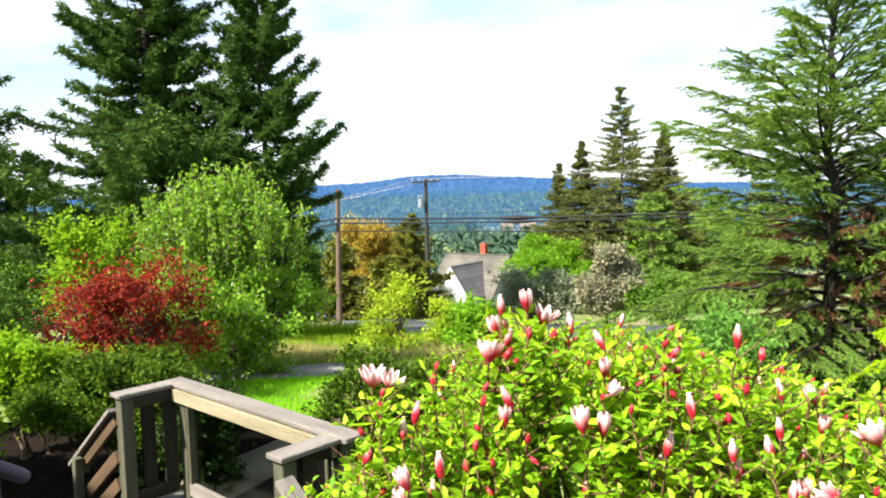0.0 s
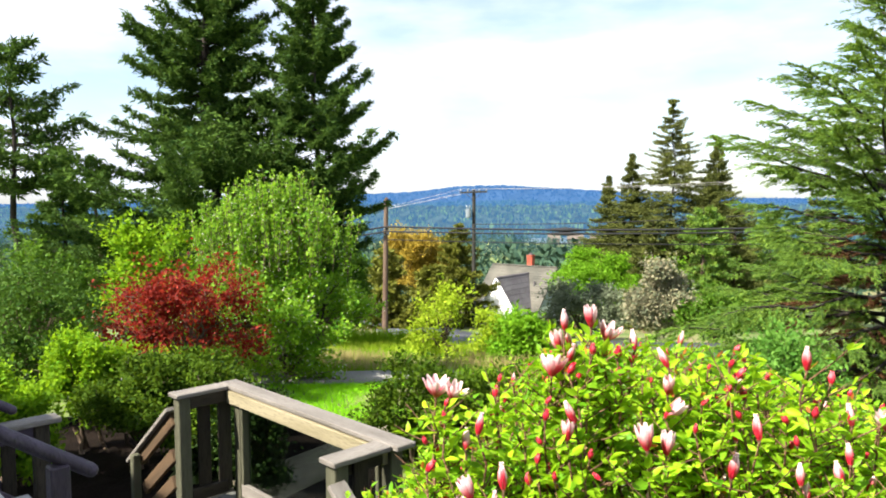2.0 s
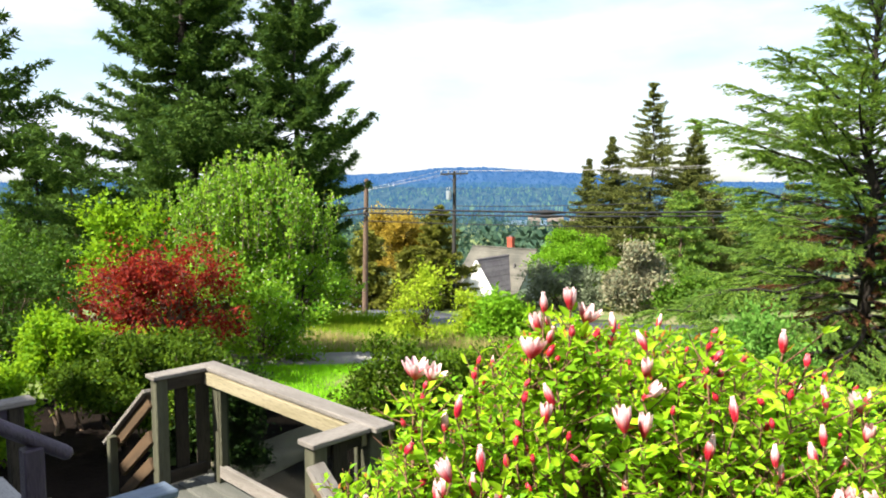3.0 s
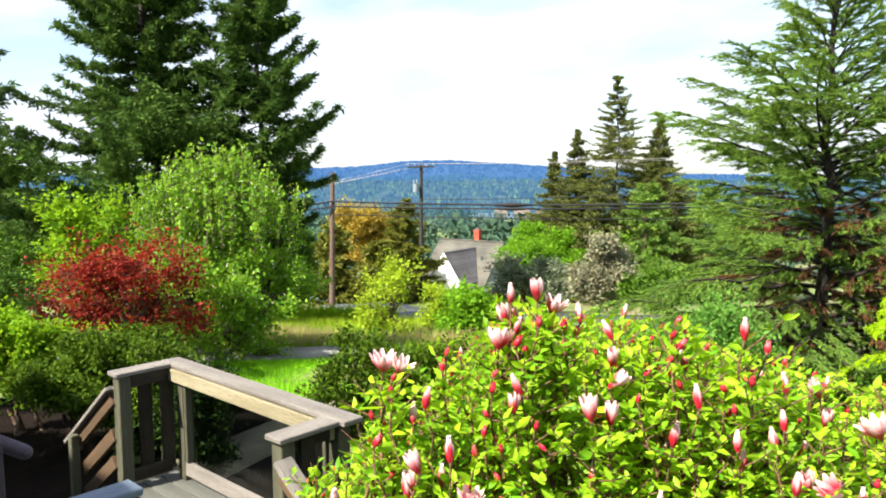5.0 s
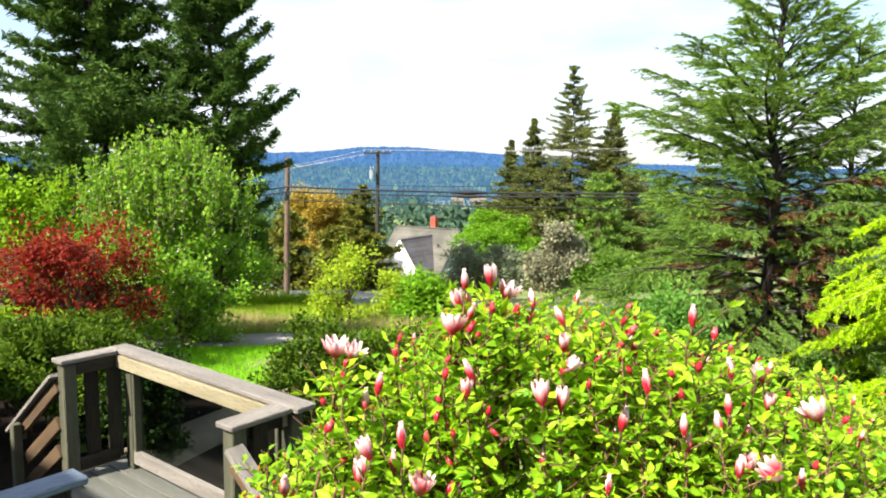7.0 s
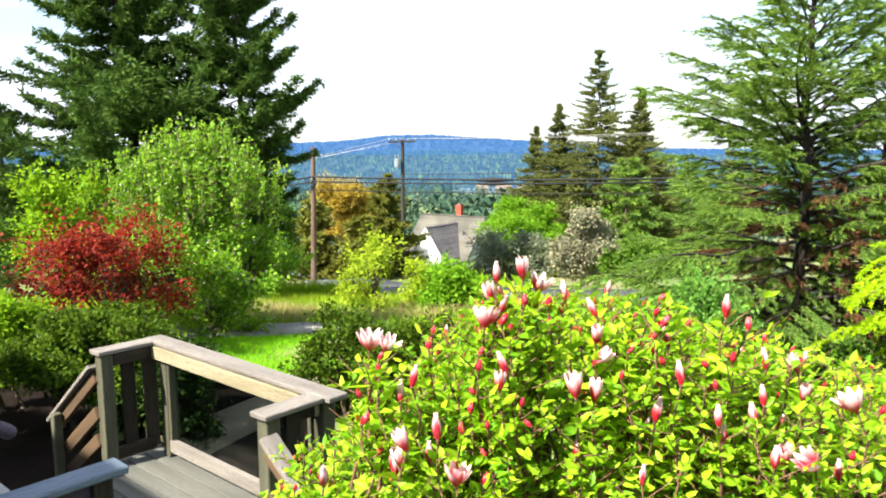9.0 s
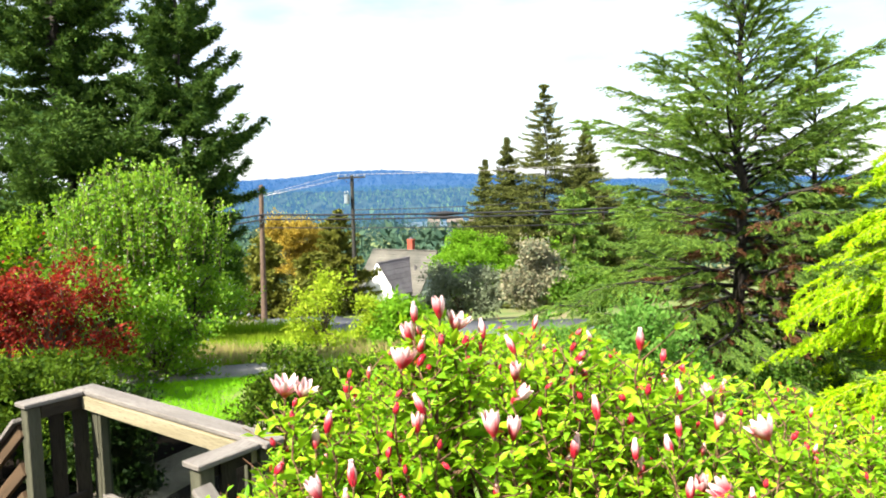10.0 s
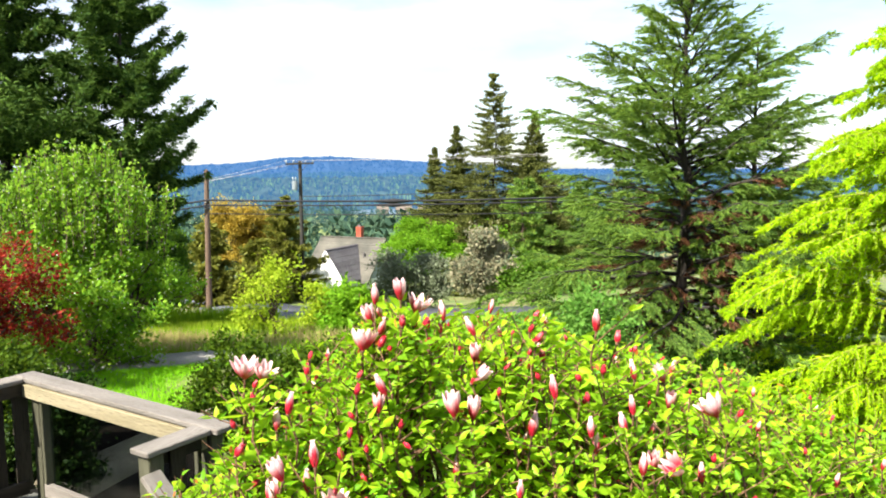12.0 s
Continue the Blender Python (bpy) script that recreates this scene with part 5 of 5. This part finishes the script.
blades("lawn_grass", -6, 3, 11.2, 15, 45000, 0.10, 0.014, GRASS, "short bright green mown lawn grass", 201)
blades("meadow_grass", -6.5, 1.5, 16.6, 22, 15000, 0.45, 0.02, HAY, "tall dry straw-coloured meadow grass", 202, -0.12)
blades("green_grass", -8, 7, 16.0, 27, 42000, 0.34, 0.025, LIME, "tall green grass along the street", 203, -0.1)
blades("verge_grass", -14, 1.5, 24, 29.3, 14000, 0.42, 0.035, YELLOWISH, "green grass on the far slope", 204)
blades("verge_grass", -13, -2.2, 28.6, 30.6, 9000, 0.8, 0.04, LIME, "tall green grass along the near side of the street", 205)


# ---- magnolia in front of the camera ----
def petal_mesh(length, width, curl, cup, pale=1.0):
    """A long petal, narrow at its foot, cupped across and curling at the tip."""
    rows, cols = 7, 4
    v, f, along = [], [], []
    for i in range(rows):
        u = i / (rows - 1)
        w = width * (math.sin(math.pi * (0.10 + 0.83 * u ** 0.85)) ** 0.9)
        belly = curl[0] * math.sin(u * math.pi * 0.9) + curl[1] * u ** 3
        for j in range(cols):
            s = j / (cols - 1) * 2 - 1
            v.append((s * w / 2, belly - cup * w * s * s, u * length))
            along.append(u * pale)
    for i in range(rows - 1):
        for j in range(cols - 1):
            p = i * cols + j
            f.append((p, p + 1, p + cols + 1, p + cols))
    me = mesh_of("petal", v, f, PETAL, True)
    at = me.attributes.new("along", "FLOAT", "POINT")
    at.data.foreach_set("value", np.array(along, np.float32))
    return me


PETALS = {"tight": petal_mesh(0.044, 0.024, (0.010, -0.011), 0.5, 0.35), "bud": petal_mesh(0.085, 0.029, (0.012, -0.014), 0.45), "half": petal_mesh(0.085, 0.032, (0.012, 0.004), 0.40), "open": petal_mesh(0.085, 0.036, (0.014, 0.012), 0.32)}


def flower(parent, place, way, kind, size, rng):
    """A magnolia flower: a ring of petals round the stalk's end, more or less opened."""
    head = new("flower", block(0.011, 0.011, 0.014, STEM, 0.003, "flower"))
    head.parent = parent
    q = Vector(way).to_track_quat("Z", "Y").to_matrix().to_4x4()
    head.matrix_basis = Matrix.Translation(place) @ q @ Matrix.Rotation(rng.uniform(0, 6.28), 4, "Z") @ Matrix.Diagonal((size, size, size, 1))
    spread, n = {"tight": (1, 4), "bud": (3, 6), "half": (9, 6), "open": (22, 8)}[kind]
    for k in range(n):
        pt = new("petal", PETALS[kind])
        pt.parent = head
        lean = spread * rng.uniform(0.6, 1.3)
        pt.matrix_basis = Matrix.Rotation(2 * math.pi * k / n + rng.normal() * 0.12, 4, "Z") @ Matrix.Translation((0, 0.004, 0.0)) @ Matrix.Rotation(radians(-lean), 4, "X")


# outline of the crown: height of the highest shoots by x, two metres ahead
TOP_X = [-0.55, -0.44, -0.38, -0.24, -0.15, -0.09, -0.03, 0.12, 0.25, 0.34, 0.50, 0.62, 0.75, 0.90, 1.05, 1.30, 1.7]
TOP_Z = [0.52, 0.74, 0.82, 0.87, 0.92, 0.97, 1.10, 1.22, 1.28, 1.24, 1.26, 1.20, 1.15, 1.13, 1.08, 1.0, 0.85]
# flowers by how far they have opened: foot of the petals, and how much they lean to the side
OPENS = [(-0.17, 1.81, 1.11, 0.0), (-0.13, 1.8, 1.11, 0.4), (0.26, 1.86, 1.25, 0.4), (0.86, 1.57, 0.89, -0.7), (0.99, 1.64, 1.0, -0.5), (0.04, 1.55, 0.87, 0.0), (0.12, 1.8, 1.17, 0.2)]
HALVES = [(-0.07, 1.58, 0.94, -0.4), (0.22, 1.83, 1.29, 0.0), (0.41, 1.83, 1.12, 0.0), (0.39, 1.77, 1.08, 1.0), (0.33, 1.67, 1.03, -0.1), (0.89, 1.73, 1.07, -0.6), (0.15, 1.9, 1.21, -0.3), (-0.1, 1.63, 0.86, 0.0), (0.82, 1.64, 0.87, -0.2), (0.15, 1.7, 1.04, 0.1), (0.38, 1.7, 1.01, 0.1), (0.9, 1.72, 1.0, -0.1)]
BUDS = [(-0.06, 1.67, 1.06, 0.1), (-0.09, 1.71, 1.01, 0.0), (0.0, 1.62, 0.95, -0.1), (-0.02, 1.65, 0.88, 0.0), (-0.25, 1.52, 0.89, 0.0), (0.16, 1.89, 1.27, 0.0), (0.17, 1.88, 1.19, 0.2), (0.17, 1.71, 1.08, -0.5), (0.42, 1.87, 1.18, -0.5), (0.33, 1.66, 0.89, 0.1), (0.72, 1.77, 1.2, 0.0), (0.59, 1.8, 1.12, -0.3), (0.58, 1.67, 1.06, -0.1), (0.79, 1.69, 1.0, -0.1), (0.67, 1.66, 0.96, -0.1), (0.75, 1.64, 0.97, -0.2), (0.81, 1.73, 1.08, -0.1), (0.34, 1.89, 1.22, 0.0), (0.91, 1.56, 0.87, -0.1), (0.76, 1.56, 0.9, -0.1), (0.47, 1.59, 0.85, 0.0), (0.52, 1.67, 0.97, 0.1), (0.69, 1.68, 0.91, 0.0)]
TIGHT = [(-0.14, 1.73, 1.11), (-0.14, 1.72, 1.08), (-0.15, 1.76, 1.05), (-0.18, 1.67, 0.97), (0.16, 1.79, 1.18), (0.22, 1.79, 1.23), (0.26, 1.89, 1.2), (0.28, 1.8, 1.22), (0.33, 1.88, 1.19), (-0.01, 1.78, 1.16), (-0.02, 1.82, 1.11), (0.1, 1.73, 1.08), (0.42, 1.68, 0.89), (0.1, 1.58, 0.86), (0.2, 1.67, 1.01), (0.08, 1.71, 0.98), (0.06, 1.68, 0.94), (0.12, 1.68, 0.95), (0.79, 1.8, 1.16), (0.55, 1.8, 1.2), (0.58, 1.86, 1.22), (0.56, 1.77, 1.18), (0.57, 1.77, 1.08), (0.48, 1.78, 1.11), (0.45, 1.72, 1.06), (0.68, 1.77, 1.07), (0.72, 1.72, 1.1), (0.96, 1.6, 0.9), (1.09, 1.71, 0.97)]


def leaf_piece(seed):
    """One magnolia leaf: broad, pointed, folded along its rib and a little wavy."""
    rng = np.random.default_rng(seed)
    rows = 4
    v, f = [], []
    bow, fold = rng.uniform(-0.40, 0.30), rng.uniform(0.25, 0.7)
    for i in range(rows):
        u = i / (rows - 1)
        w = 0.235 * math.sin(math.pi * min(1, 0.04 + 0.96 * u ** 0.8)) ** 0.9 * (1.0 if i not in (0, rows - 1) else 0.05)
        z = bow * u * u
        v += [(-w, u, z + fold * w + 0.02 * rng.normal()), (0, u, z), (w, u, z + fold * w + 0.02 * rng.normal())]
    for i in range(rows - 1):
        p = 3 * i
        f += [(p, p + 1, p + 4, p + 3), (p + 1, p + 2, p + 5, p + 4)]
    return np.array(v), np.array(f)


def make_magnolia():
    rng = np.random.default_rng(300)
    base = np.array([0.45, 2.45, gz(2)])
    t = thing("magnolia_shrub", tuple(base), "pink-flowered magnolia shrub with fresh bright green leaves", "shrub")
    kinds = [leaf_piece(s) for s in range(6)]
    own = [mesh_of("leaf", v, f, MAG_LEAF, True) for v, f in kinds]
    shoots, wood = [], []

    def crown_top(x, y):
        return 1.61 - (1.61 - np.interp(x * 2 / y, TOP_X, TOP_Z)) * y / 2

    for x, y, z, *_ in BUDS + HALVES + OPENS + TIGHT:
        shoots.append((np.array([x, y, z]), rng.uniform(0.30, 0.5)))
    while len(shoots) < 610:
        below = abs(rng.normal()) * 0.31
        y = rng.uniform(1.88, 2.85) - min(0.22, 0.55 * below)
        x = rng.uniform(-0.50, 1.85) * y / 2
        z = crown_top(x, y) - below - 0.02
        shoots.append((np.array([x, y, z]), rng.uniform(0.3, 0.6)))
    crotches = [base + np.array([rng.normal() * 0.5, rng.normal() * 0.28, rng.uniform(1.2, 2.1)]) for _ in range(16)]
    for c in crotches:
        wood.append((bend(base + rng.normal(size=3) * np.array([0.1, 0.1, 0]), c, rng, 7, 0.05), np.linspace(0.024, 0.011, 7)))
    crotch = np.array(crotches)
    P, D, L = [], [], []
    for tip, long in shoots:
        c = crotch[np.argmin(np.linalg.norm((crotch - tip)[:, :2], axis=1) + rng.random(len(crotch)) * 0.25)]
        foot = tip + np.array([rng.normal() * 0.06, rng.normal() * 0.06, -long])
        wood.append((bend(c, foot, rng, 5, 0.05), np.linspace(0.0085, 0.0052, 5)))
        pts = bend(foot, tip, rng, 6, 0.035)
        wood.append((pts, np.linspace(0.0052, 0.0028, 6)))
        n = int(17 * long / 0.4) + 5
        for k in range(n):
            s = 1 - (k + 0.3 * rng.random()) / n * 0.97
            o = np.array([np.interp(s, np.linspace(0, 1, 6), pts[:, i]) for i in range(3)])
            az = k * 2.4 + rng.normal() * 0.3
            P.append(o)
            D.append((math.cos(az), math.sin(az), rng.uniform(-0.35, 0.9) + (0.5 if k < 3 else 0)))
            L.append(rng.uniform(0.026, 0.060) * (0.75 if k < 2 else 1))
            if k > 1 and rng.random() < 0.55:
                # a short side twig with a few leaves
                way = np.array([math.cos(az + 1.2), math.sin(az + 1.2), rng.uniform(0.2, 1.0)]) * rng.uniform(0.04, 0.12)
                wood.append((np.stack([o, o + way * 0.55, o + way + np.array([0, 0, 0.01])]), np.array([0.0024, 0.002, 0.0014])))
                for j in range(5):
                    a2 = rng.uniform(0, 6.28)
                    P.append(o + way * rng.uniform(0.45, 1.0))
                    D.append((math.cos(a2), math.sin(a2), rng.uniform(-0.3, 1.0)))
                    L.append(rng.uniform(0.020, 0.046))
    P, D, L = np.array(P), unit(np.array(D)), np.array(L)
    thick = (P[:, 2] > 1.58 - 0.56 * P[:, 1]) | (rng.random(len(P)) < 0.75)  # thinner below, where the light is poor
    P, D, L = P[thick], D[thick], L[thick]
    for p, r in wood[:16]:
        v, f = tube_soup([(p - base, r)], 8)
        part("stem", mesh_of("stem", v, f, STEM, True), t)
    v, f = tube_soup([(p - base, r) for p, r in wood[16:]], 3)
    part("twig_growth", mesh_of("twig_growth", v, f, STEM, True), t)["kind"] = "stuff"
    # the nearest leaves one by one, the rest in one mesh
    order = np.argsort(P[:, 1] - 0.4 * P[:, 2])
    near, rest = order[:290], order[290:]
    for i in near:
        d = Vector(D[i])
        side = d.cross(Vector((rng.normal() * 0.6, rng.normal() * 0.6, 1))).normalized()
        m = Matrix((side, d, side.cross(d))).transposed().to_4x4()
        ob = new("leaf", own[int(rng.integers(6))])
        ob.parent = t
        ob.matrix_basis = Matrix.Translation(P[i] - base) @ m @ Matrix.Scale(L[i], 4)
    V, F, at = [], [], 0
    for k in range(6):
        ids = rest[k::6]
        d = D[ids]
        up = np.array([0, 0, 1.0]) + rng.normal(size=(len(ids), 3)) * 0.6
        side = unit(np.cross(d, up))
        face = np.cross(side, d)
        kv, kf = kinds[k]
        q = (P[ids] - base)[:, None] + (side[:, None] * kv[None, :, 0:1] + d[:, None] * kv[None, :, 1:2] + face[:, None] * kv[None, :, 2:3]) * L[ids][:, None, None]
        V.append(q.reshape(-1, 3))
        F.append((kf[None] + (np.arange(len(ids)) * len(kv))[:, None, None]).reshape(-1, 4) + at)
        at += q.shape[0] * q.shape[1]
    ob = part("leaf_growth", mesh_of("leaf_growth", np.concatenate(V), np.concatenate(F), MAG_LEAF, True), t)
    ob["kind"] = "stuff"
    for kind, rows, lo, hi in (("bud", BUDS, 0.58, 0.78), ("half", HALVES, 0.58, 0.78), ("open", OPENS, 0.58, 0.74)):
        for x, y, z, lean in rows:
            flower(t, Vector((x, y, z)) - Vector(base), (lean + rng.normal() * 0.06, rng.normal() * 0.2, 1), kind, rng.uniform(lo, hi), rng)
    for p in TIGHT:
        flower(t, Vector(p) - Vector(base), (rng.normal() * 0.35, rng.normal() * 0.3, 1), "tight", rng.uniform(0.5, 0.8), rng)
        flower(t, Vector(p) - Vector(base) + Vector((rng.normal() * 0.03, rng.normal() * 0.03, -rng.uniform(0.03, 0.08))), (rng.normal() * 0.6, rng.normal() * 0.5, 1), "tight", rng.uniform(0.4, 0.7), rng)
    for tip, long in shoots[len(BUDS + HALVES + OPENS + TIGHT)::3]:
        flower(t, Vector(tip) - Vector(base), (rng.normal() * 0.4, rng.normal() * 0.3, 1), "tight" if rng.random() < 0.75 else "bud", rng.uniform(0.4, 0.65), rng)
    # bronze young leaves at some of the shoots' ends
    ends = np.array([tip for tip, _ in shoots])[rng.integers(0, len(shoots), 260)] - base
    v, f = leaf_soup(ends + rng.normal(size=ends.shape) * 0.012, rng.normal(size=ends.shape) * 0.6 + np.array([0, 0, 0.8]), rng.uniform(0.018, 0.034, len(ends)), 0.010, rng, LEAF)
    part("young_leaves", mesh_of("young_leaves", v, f, BRONZE), t, "bronze young leaves")["kind"] = "stuff"


make_magnolia()
